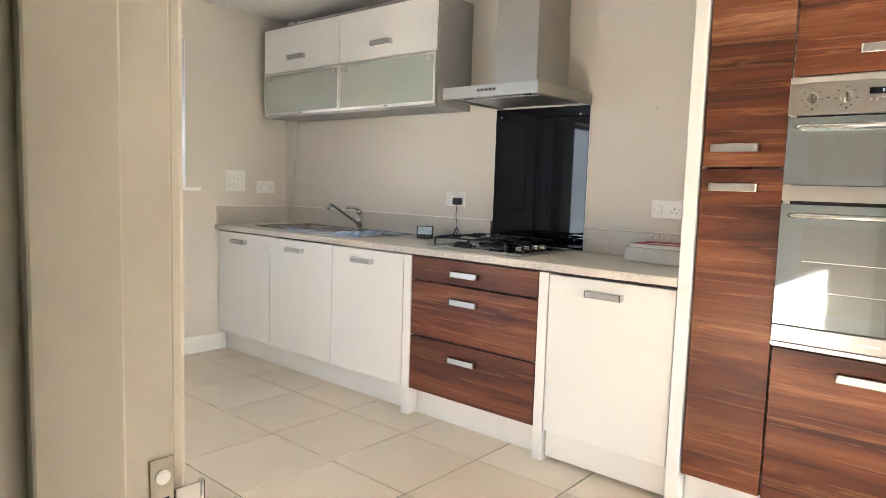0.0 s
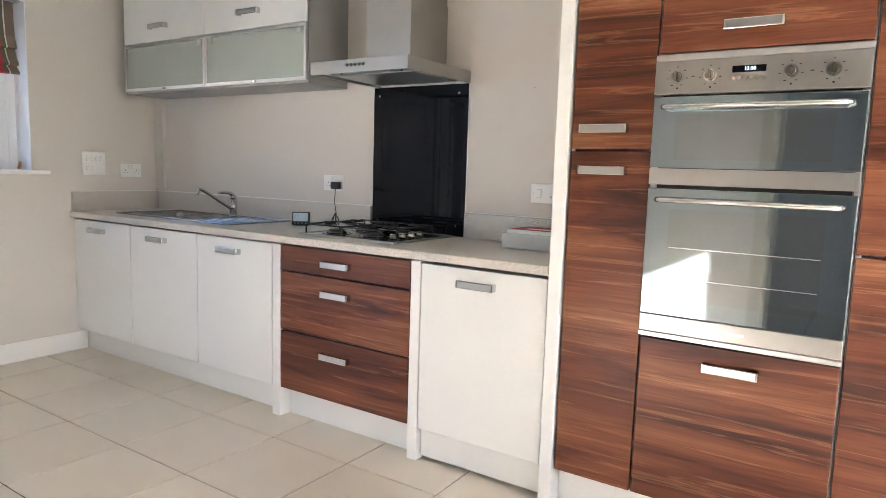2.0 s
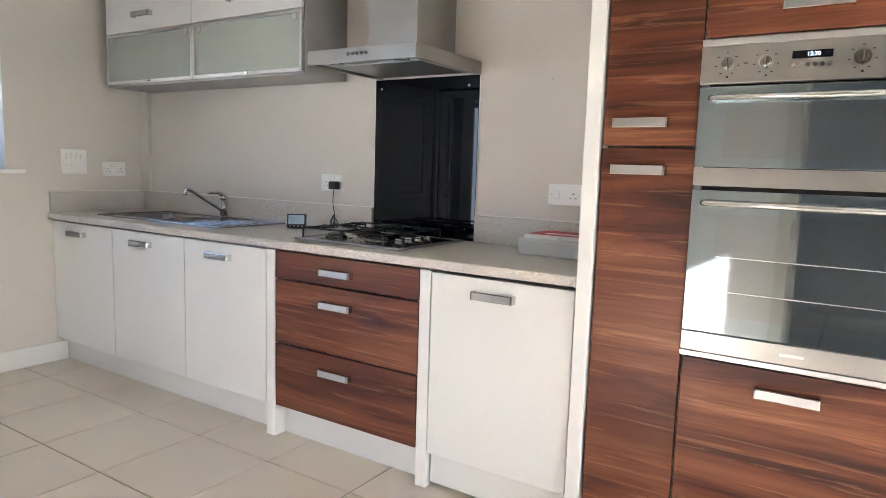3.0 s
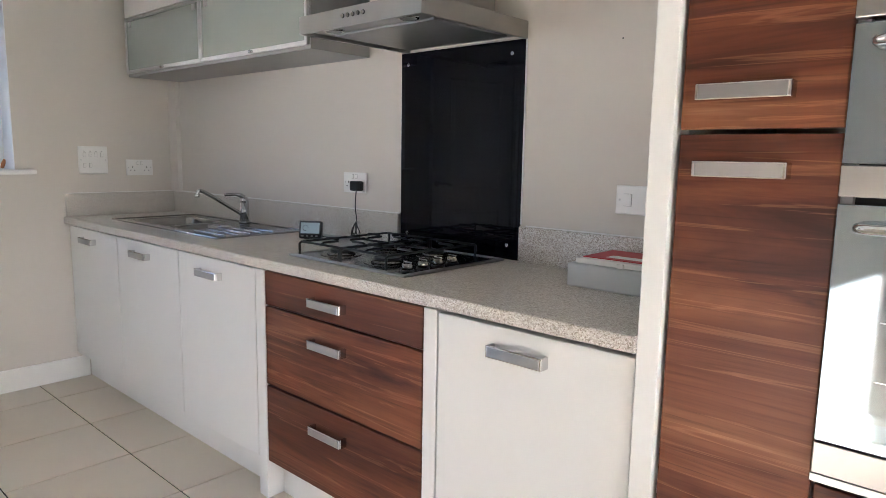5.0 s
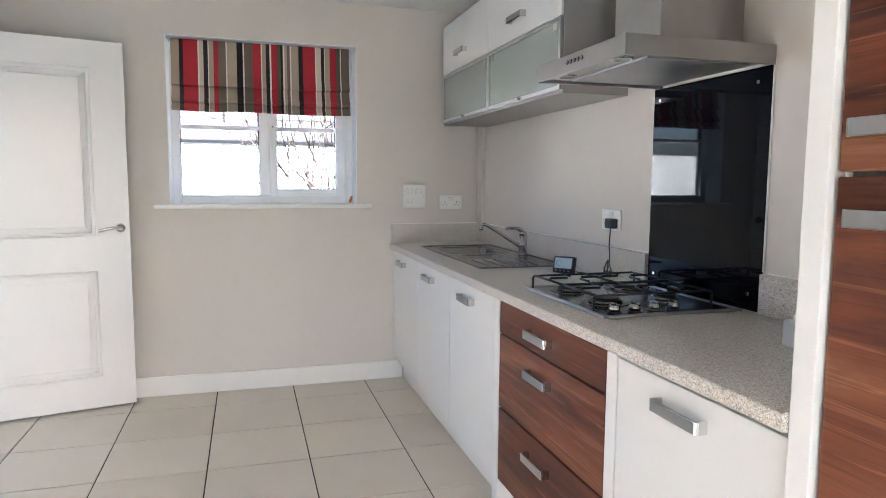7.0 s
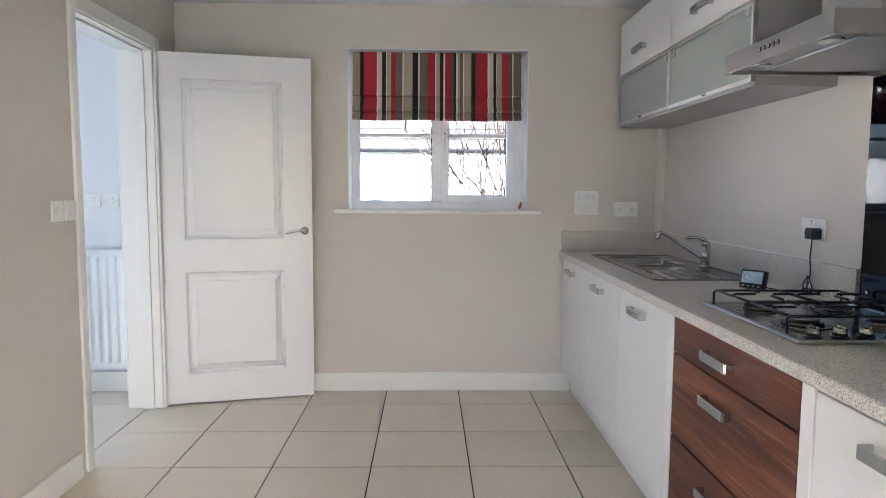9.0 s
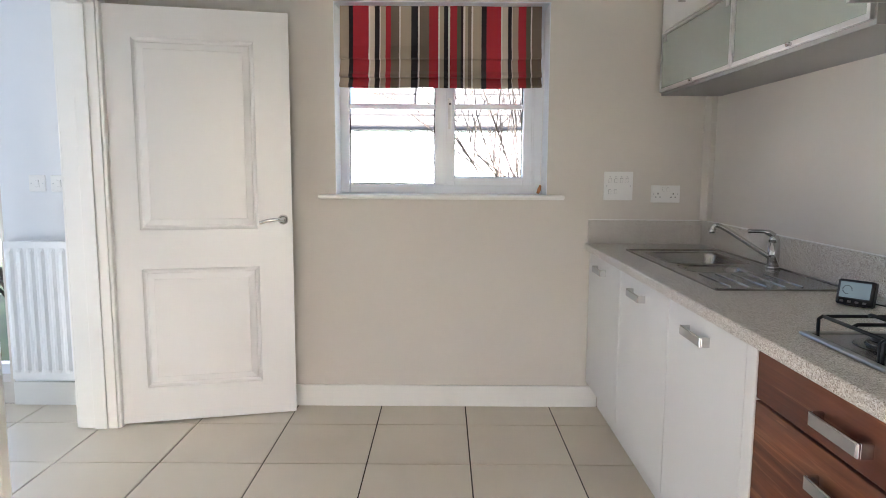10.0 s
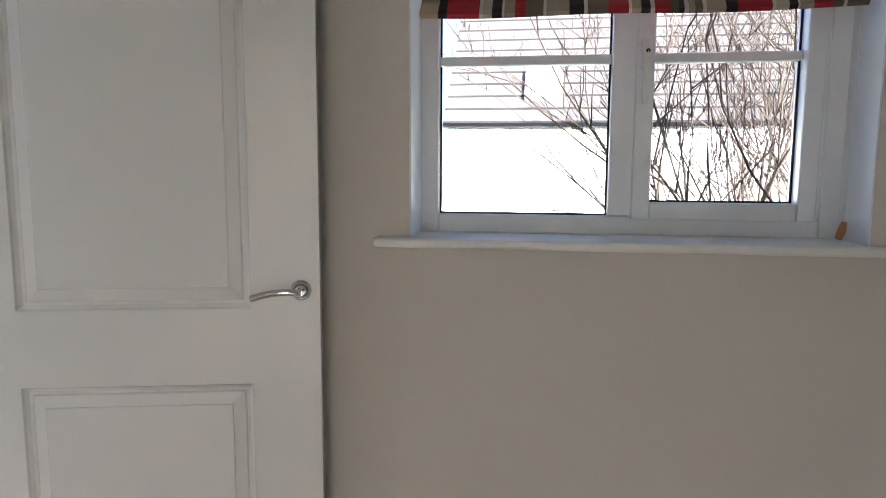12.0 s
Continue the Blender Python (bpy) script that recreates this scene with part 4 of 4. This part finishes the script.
def wall_plates():
    X, Y = (1, 0, 0), (0, 1, 0)
    _, put = plate("double_socket", (XW, 3.405, 1.166), Y, X, 0.152, 0.090, "white double power socket on the wall", "socket", "double sockets")
    for s in (-1, 1):
        pins(put, s * 0.040, -0.008)
        rocker(put, s * 0.012, 0.024, 0.012, 0.016)
    _, put = plate("grid_switch", (XW, 3.155, 1.207), Y, X, 0.152, 0.150, "white appliance switch panel with six rockers", "switch panel")
    for i in range(4):
        rocker(put, -0.045 + 0.030 * i, 0.028, 0.012, 0.022)
    for i in range(2):
        rocker(put, -0.045 + 0.030 * i, -0.030, 0.012, 0.022)
    for i in range(4):
        put("engraving", -0.049 + 0.030 * i, -0.041 + 0.030 * i, 0.046, 0.049, 0.0088, 0.0093, M_GREY, 0)
    S = (-1, 0, 0)
    N = (0, -1, 0)
    sk, put = plate("double_socket", (-2.405, YN, 1.142), X, N, 0.150, 0.088, "white double socket with a black plug in it", "socket", "double sockets")
    pins(put, -0.040, -0.008)
    for s in (-1, 1):
        rocker(put, s * 0.012, 0.026, 0.012, 0.016)
    _, put = plate("cooker_socket", (-1.092, YN, 1.140), X, N, 0.150, 0.088, "white socket with a cooker switch", "socket")
    rocker(put, -0.035, 0.0, 0.024, 0.036)
    pins(put, 0.038, -0.006)
    for x in (-2.828, -2.728):
        _, put = plate("light_switch", (x, YS, 1.186), S, Y, 0.086, 0.086, "white light switch beside the doorway", "light switch", "light switches")
        rocker(put, 0.0, 0.0, 0.022, 0.034)
    for y in (0.10, 0.215):
        _, put = plate("light_switch", (XW + 0.012, y, 1.205), Y, X, 0.086, 0.086, "white light switch on the hall wall", "light switch", "light switches")
        rocker(put, 0.0, 0.0, 0.022, 0.034)
    pl = thing("plug", (-2.375, YN - 0.02, 1.13), "black three-pin plug with a trailing cable", "plug")
    part("body", box(-2.398, -2.345, YN - 0.045, YN - 0.0095, 1.108, 1.150, bevel=0.006), M_BLACKP, pl)
    part("grip", box(-2.404, -2.339, YN - 0.034, YN - 0.020, 1.116, 1.144, bevel=0.005), M_BLACKP, pl)
    cable = curve_pts([(-2.372, YN - 0.028, 1.112), (-2.376, YN - 0.030, 1.04), (-2.362, YN - 0.034, 0.985), (-2.352, YN - 0.045, 0.945), (-2.368, YN - 0.06, 0.912), (-2.44, YN - 0.085, WT + 0.003), (-2.50, YN - 0.12, WT + 0.004), (-2.535, YN - 0.16, WT + 0.012), (-2.50, YN - 0.188, WT + 0.022)], 6)
    part("cable", tube(cable, 0.0024, 6), M_BLACKP, pl)
    knot = bmesh.new()
    for a in range(7):
        q = a * 0.9
        add_tube(knot, curve_pts([(-2.356, YN - 0.046, 0.975), (-2.352 + 0.024 * math.cos(q), YN - 0.046 - 0.016 * abs(math.sin(q)), 0.935), (-2.350 + 0.030 * math.cos(q + 0.7), YN - 0.05, 0.908)], 4), 0.0022, 5)
    part("cable_tie_bundle", knot, M_BLACKP, pl)


wall_plates()


def energy_meter():
    c = Vector((-2.475, 3.425, WT))
    t = thing("energy_monitor", c, "small black energy monitor with a lit screen", "energy monitor")
    m = Matrix.Translation(c) @ pose(0, 0, 0, -14, 0, 38)
    part("case", box(-0.049, 0.049, -0.011, 0.020, 0.004, 0.078, bevel=0.006, m=m), M_BLACKP, t)
    part("screen", box(-0.040, 0.040, -0.0120, -0.0108, 0.024, 0.070, m=m), M_LCD, t, "pale blue-grey display")
    for i in range(4):
        part("button", box(-0.036 + 0.02 * i, -0.026 + 0.02 * i, -0.0128, -0.0108, 0.010, 0.016, bevel=0.001, m=m), M_GREY, t)
    ring = bmesh.new()
    for a in range(0, 300, 20):
        q = radians(a)
        add_box(ring, -0.020 + 0.012 * math.cos(q) - 0.0015, -0.020 + 0.012 * math.cos(q) + 0.0015, -0.0124, -0.0119, 0.047 + 0.012 * math.sin(q) - 0.001, 0.047 + 0.012 * math.sin(q) + 0.001, m=m)
    part("dial_marks", ring, M_RUBBER, t)
    part("stand", box(-0.03, 0.03, 0.008, 0.040, 0.000, 0.006, bevel=0.002, m=Matrix.Translation(c) @ pose(0, 0, 0, 0, 0, 38)), M_BLACKP, t)


energy_meter()
hole = part("screw_hole", cyl((-1.176, YN - 0.0008, 1.622), (-1.176, YN + 0.0004, 1.622), 0.0024, n=10), M_RUBBER)
tagged(hole, "small dark screw hole in the painted wall", "screw hole")


def card_box():
    c = Vector((-1.0, 3.45, WT))
    t = thing("card_box", c, "low grey cardboard box with a red and white printed lid", "box")
    x0, x1, y0, y1 = -1.178, -0.815, 3.362, 3.585
    part("tray", box(x0, x1, y0, y1, WT + 0.0005, WT + 0.068, bevel=0.006), M_BOX, t)
    lid = part("leaflet", box(x0 + 0.02, x1 - 0.01, y0 + 0.012, y1 - 0.01, WT + 0.0685, WT + 0.083, bevel=0.002), M_PLAST, t)
    part("red_cover", box(x0 + 0.03, x1 - 0.012, y0 + 0.035, y1 - 0.012, WT + 0.0832, WT + 0.086, bevel=0.001), M_RED, lid)
    part("print_block", box(x0 + 0.09, x1 - 0.12, y0 + 0.06, y0 + 0.10, WT + 0.0861, WT + 0.0868), M_PLAST, lid)
    part("tab", box(x0 + 0.15, x0 + 0.17, y0 + 0.004, y0 + 0.03, WT + 0.0685, WT + 0.079, bevel=0.001), M_PLAST, lid)


card_box()


# ---- hall ----
def radiator():
    x0, x1, y0, y1, z0, z1 = XW + 0.045, XW + 0.105, -0.06, 0.335, 0.165, 0.905
    r = thing("radiator", ((x0 + x1) / 2, 0.14, z0), "white fluted panel radiator on the hall wall", "radiator")
    bm = bmesh.new()
    n = 7
    rows = []
    for i in range(n * 8 + 1):
        y = y0 + 0.006 + (y1 - y0 - 0.012) * i / (n * 8)
        ph = (i % 8) / 8
        d = 0.010 * (1 if 0.30 < ph < 0.72 else 0.5 if 0.2 < ph < 0.82 else 0)
        rows.append([bm.verts.new((x1 - 0.012 + (d if 0.05 < k < 0.95 else 0), y, z0 + (z1 - z0) * k)) for k in (0.0, 0.045, 0.075, 0.925, 0.955, 1.0)])
    for a, b in zip(rows, rows[1:]):
        for k in range(5):
            bm.faces.new((a[k], b[k], b[k + 1], a[k + 1]))
    part("front_panel", bm, M_RAD, r)
    part("core", box(x0, x1 - 0.0125, y0 + 0.006, y1 - 0.006, z0, z1 - 0.004, bevel=0.003), M_RAD, r)
    part("side_grille", box(x0 + 0.004, x1 - 0.016, y1 - 0.006, y1, z0 + 0.02, z1 - 0.02, bevel=0.001), M_GREY, r)
    part("bracket", box(XW + 0.012, x0 + 0.002, 0.10, 0.14, z0 + 0.05, z1 - 0.05), M_RAD, r)
    part("valve", cyl((x0 + 0.02, y1 + 0.02, 0.0), (x0 + 0.02, y1 + 0.02, z0 + 0.05), 0.008, n=12), M_RAD, r)
    part("valve_body", tube([(x0 + 0.02, y1 + 0.022, z0 + 0.04), (x0 + 0.02, y1 - 0.004, z0 + 0.04)], 0.012, 10), M_CHROME, r)


radiator()


def glazed_frame(name, x0, x1, y0, y1, z0, z1, mullions, label, rail=None):
    """A tall glazed opening in a wall along y."""
    w = thing(name, ((x0 + x1) / 2, (y0 + y1) / 2, z0), label, "window", kind="structure")
    bm = bmesh.new()
    t = 0.06
    ys = [y0, *mullions, y1]
    add_box(bm, x0, x1, y0, y1, z0, z0 + t, bevel=0.003)
    add_box(bm, x0, x1, y0, y1, z1 - t, z1, bevel=0.003)
    for y in ys:
        a = min(max(y - t / 2, y0), y1 - t)
        add_box(bm, x0 + 0.001, x1 + 0.001, a, a + t, z0 + t - 0.002, z1 - t + 0.002, bevel=0.003)
    if rail:
        for a, b in zip(ys, ys[1:]):
            add_box(bm, x0 + 0.002, x1 - 0.002, a + t / 2, b - t / 2, rail, rail + 0.05, bevel=0.003)
    part("window_frame", bm, M_UPVC, w)
    for a, b in zip(ys, ys[1:]):
        g = part("pane", box((x0 + x1) / 2, (x0 + x1) / 2 + 0.006, a + 0.02, b - 0.02, z0 + t / 2, z1 - t / 2), M_GLASS, w)
        g.visible_shadow = False


glazed_frame("window_2", XW - 0.20, XW - 0.14, *SIDELIGHT, [], "white framed narrow sidelight window in the hall", 1.0)
glazed_frame("window_4", XW - 0.20, XW - 0.14, *HALLWIN, [], "white framed full-height hall window")


def south_window():
    x0, x1, z0, z1 = SOUTHWIN
    w = thing("window_5", (0.92, -2.1, z0), "white framed window of the room behind", "window", kind="structure")
    bm = bmesh.new()
    for a in ((x0, x0 + 0.06, z0, z1), (x1 - 0.06, x1, z0, z1), (x0 + 0.06, x1 - 0.06, z0, z0 + 0.06), (x0 + 0.06, x1 - 0.06, z1 - 0.06, z1), (0.905, 0.935, z0 + 0.06, z1 - 0.06)):
        add_box(bm, a[0], a[1], -2.14, -2.08, a[2], a[3], bevel=0.003)
    part("window_frame", bm, M_UPVC, w)
    for a, b in ((x0 + 0.06, 0.905), (0.935, x1 - 0.06)):
        g = part("pane", box(a, b, -2.112, -2.106, z0 + 0.06, z1 - 0.06), M_GLASS, w)
        g.visible_shadow = False


south_window()
glazed_frame("window_3", XE + 0.08, XE + 0.14, *PATIO, [2.28], "white framed glazed patio doors")


# ---- outside ----
def outside_materials():
    a = painted("rendered_wall", (0.78, 0.76, 0.72), 0.8, 0.08)
    b = painted("roof_tile", (0.085, 0.078, 0.074), 0.8, 0.2)
    c = painted("bark", (0.085, 0.064, 0.048), 0.85, 0.3)
    d = painted("lawn", (0.07, 0.10, 0.035), 0.9, 0.4)
    return a, b, c, d


M_RENDER, M_ROOF, M_BARK, M_LAWN = outside_materials()
gm = bmesh.new()
for a in ((-400.0, XW - 0.30, -400.0, 400.0), (XE + 0.25, 400.0, -400.0, 400.0), (XW - 0.30, XE + 0.25, YN + 0.25, 400.0), (XW - 0.30, XE + 0.25, -400.0, -2.2)):
    add_box(gm, *a, -0.35, -0.15)
structure("ground", gm, M_LAWN, "short green lawn around the house")
structure("roof", box(XW - 0.45, XE + 0.4, -2.35, YN + 0.4, CEIL + 0.21, CEIL + 0.4), M_ROOF, "plain roof over the kitchen")


def neighbour():
    h = thing("neighbour_house", (-13.0, 2.5, -0.15), "pale rendered house with a tiled roof and a rooflight", "house")
    x, ya, yb, ez = -11.0, 1.05, 16.0, 1.95
    part("wall", box(x - 6.0, x + 0.26, -6.0, yb, -0.15, ez - 0.12), M_RENDER, h)
    slope = math.atan2(3.0, 3.4)
    roof = bmesh.new()
    courses, run = 17, 4.6
    for i in range(courses):
        s0 = i * run / courses
        m = Matrix.Translation((x + 0.30, 0, ez - 0.05)) @ Matrix.Rotation(slope, 4, "Y")
        add_box(roof, -s0 - run / courses + 0.046, -s0, ya - 0.25, yb + 0.2, 0.0, 0.035, m=m @ Matrix.Translation((0, 0, 0.02)) )
    rf = part("roof", roof, M_ROOF, h)
    part("underlay", box(-run, 0.0, ya - 0.2, yb, -0.06, 0.004, m=Matrix.Translation((x + 0.30, 0, ez - 0.05)) @ Matrix.Rotation(slope, 4, "Y")), M_BLACKP, rf)
    m = Matrix.Translation((x + 0.30, 0, ez - 0.05)) @ Matrix.Rotation(slope, 4, "Y")
    rl = part("rooflight", box(-1.05, -0.40, 1.80, 2.28, 0.05, 0.13, bevel=0.01, m=m), M_GREY, h)
    part("pane", box(-1.0, -0.45, 1.84, 2.24, 0.132, 0.14, m=m), M_PLAST, rl)
    part("gutter", tube([(x + 0.325, ya - 0.25, ez - 0.06), (x + 0.325, yb, ez - 0.06)], 0.030, 10), M_BLACKP, h)
    part("fascia", box(x + 0.262, x + 0.28, ya - 0.1, yb, ez - 0.16, ez - 0.05), M_UPVC, h)


neighbour()


def bare_shrub(name, base, height, spread, seed, limbs, label, lean=(0, 0)):
    """A leafless shrub: limbs that fork into ever thinner twigs."""
    rnd = random.Random(seed)
    t = thing(name, base, label, "shrub", "bare shrubs")
    wood_bm, twigs = bmesh.new(), bmesh.new()

    def grow(p, d, length, r, depth):
        pts, q = [p], p
        for k in range(4):
            d = (d + Vector((rnd.uniform(-1, 1), rnd.uniform(-1, 1), rnd.uniform(-0.5, 0.8))) * 0.22).normalized()
            q = q + d * length / 4
            pts.append(q)
        add_tube(wood_bm if depth == 0 else twigs, pts, [r * (1 - 0.16 * k) for k in range(5)], 5 if depth < 2 else 4)
        if depth < 4:
            for k in range(rnd.choice((2, 3, 3)) if depth else 5):
                i = rnd.randint(1, 4)
                side = Vector((rnd.uniform(-1, 1), rnd.uniform(-1, 1), rnd.uniform(-0.2, 0.9))).normalized()
                grow(pts[i], (d + side * 0.9).normalized(), length * rnd.uniform(0.45, 0.75), max(0.0022, r * 0.57), depth + 1)

    for k in range(limbs):
        a = 2 * math.pi * k / limbs + rnd.uniform(-0.4, 0.4)
        d = Vector((math.cos(a) * spread + lean[0], math.sin(a) * spread + lean[1], 1)).normalized()
        grow(Vector(base) + Vector((math.cos(a), math.sin(a), 0)) * 0.06, d, height * rnd.uniform(0.4, 0.55), 0.016, 0)
    part("limbs", wood_bm, M_BARK, t)
    part("twigs", twigs, M_BARK, t)


bare_shrub("bare_shrub", (-6.9, 3.45, -0.15), 4.2, 0.40, 4, 9, "leafless brown garden shrub with many thin branches")
bare_shrub("bare_shrub", (-6.3, 4.25, -0.15), 4.0, 0.45, 21, 8, "leafless brown garden shrub leaning over the lawn", (0.0, -0.75))
bare_shrub("bare_shrub", (-8.2, 4.6, -0.15), 4.6, 0.5, 9, 8, "leafless brown garden shrub behind another")
bare_shrub("bare_shrub", (-6.6, -1.6, -0.15), 3.4, 0.5, 12, 10, "leafless brown garden shrub near the hall window")
bare_shrub("bare_shrub", (-6.2, -3.0, -0.15), 4.2, 0.5, 31, 11, "tall leafless brown shrub beyond the hall window")
bare_shrub("bare_shrub", (-5.7, -2.3, -0.15), 3.6, 0.5, 33, 10, "leafless brown shrub beside the hall window")


# ---- floor tiles ----
def floor_tiles():
    px, py, gap = 0.4475, 0.4580, 0.0066
    ox, oy = -3.810, 2.818
    meshes = {}
    for i in range(-1, 15):
        for j in range(-10, 2):
            x0, x1 = ox + i * px, ox + (i + 1) * px
            y0, y1 = oy + j * py - py, oy + j * py
            x0c, x1c = max(x0, XW), min(x1, XE)
            y0c, y1c = max(y0, -2.0), min(y1, 3.2)
            if x1c - x0c < 0.02 or y1c - y0c < 0.02:
                continue
            key = (round(x1c - x0c, 3), round(y1c - y0c, 3))
            if key not in meshes:
                bm = box(gap / 2, key[0] - gap / 2, gap / 2, key[1] - gap / 2, -0.010, 0.0, bevel=0.0012, seg=1)
                me = bpy.data.meshes.new("tile")
                bm.to_mesh(me)
                bm.free()
                me.materials.append(M_TILE)
                meshes[key] = me
            t = new("tile", meshes[key])
            t.parent = floor
            # laid by hand: a hair of tilt and lift
            t.matrix_basis = Matrix.Translation((x0c, y0c, random.uniform(-0.0004, 0.0)))


floor_tiles()
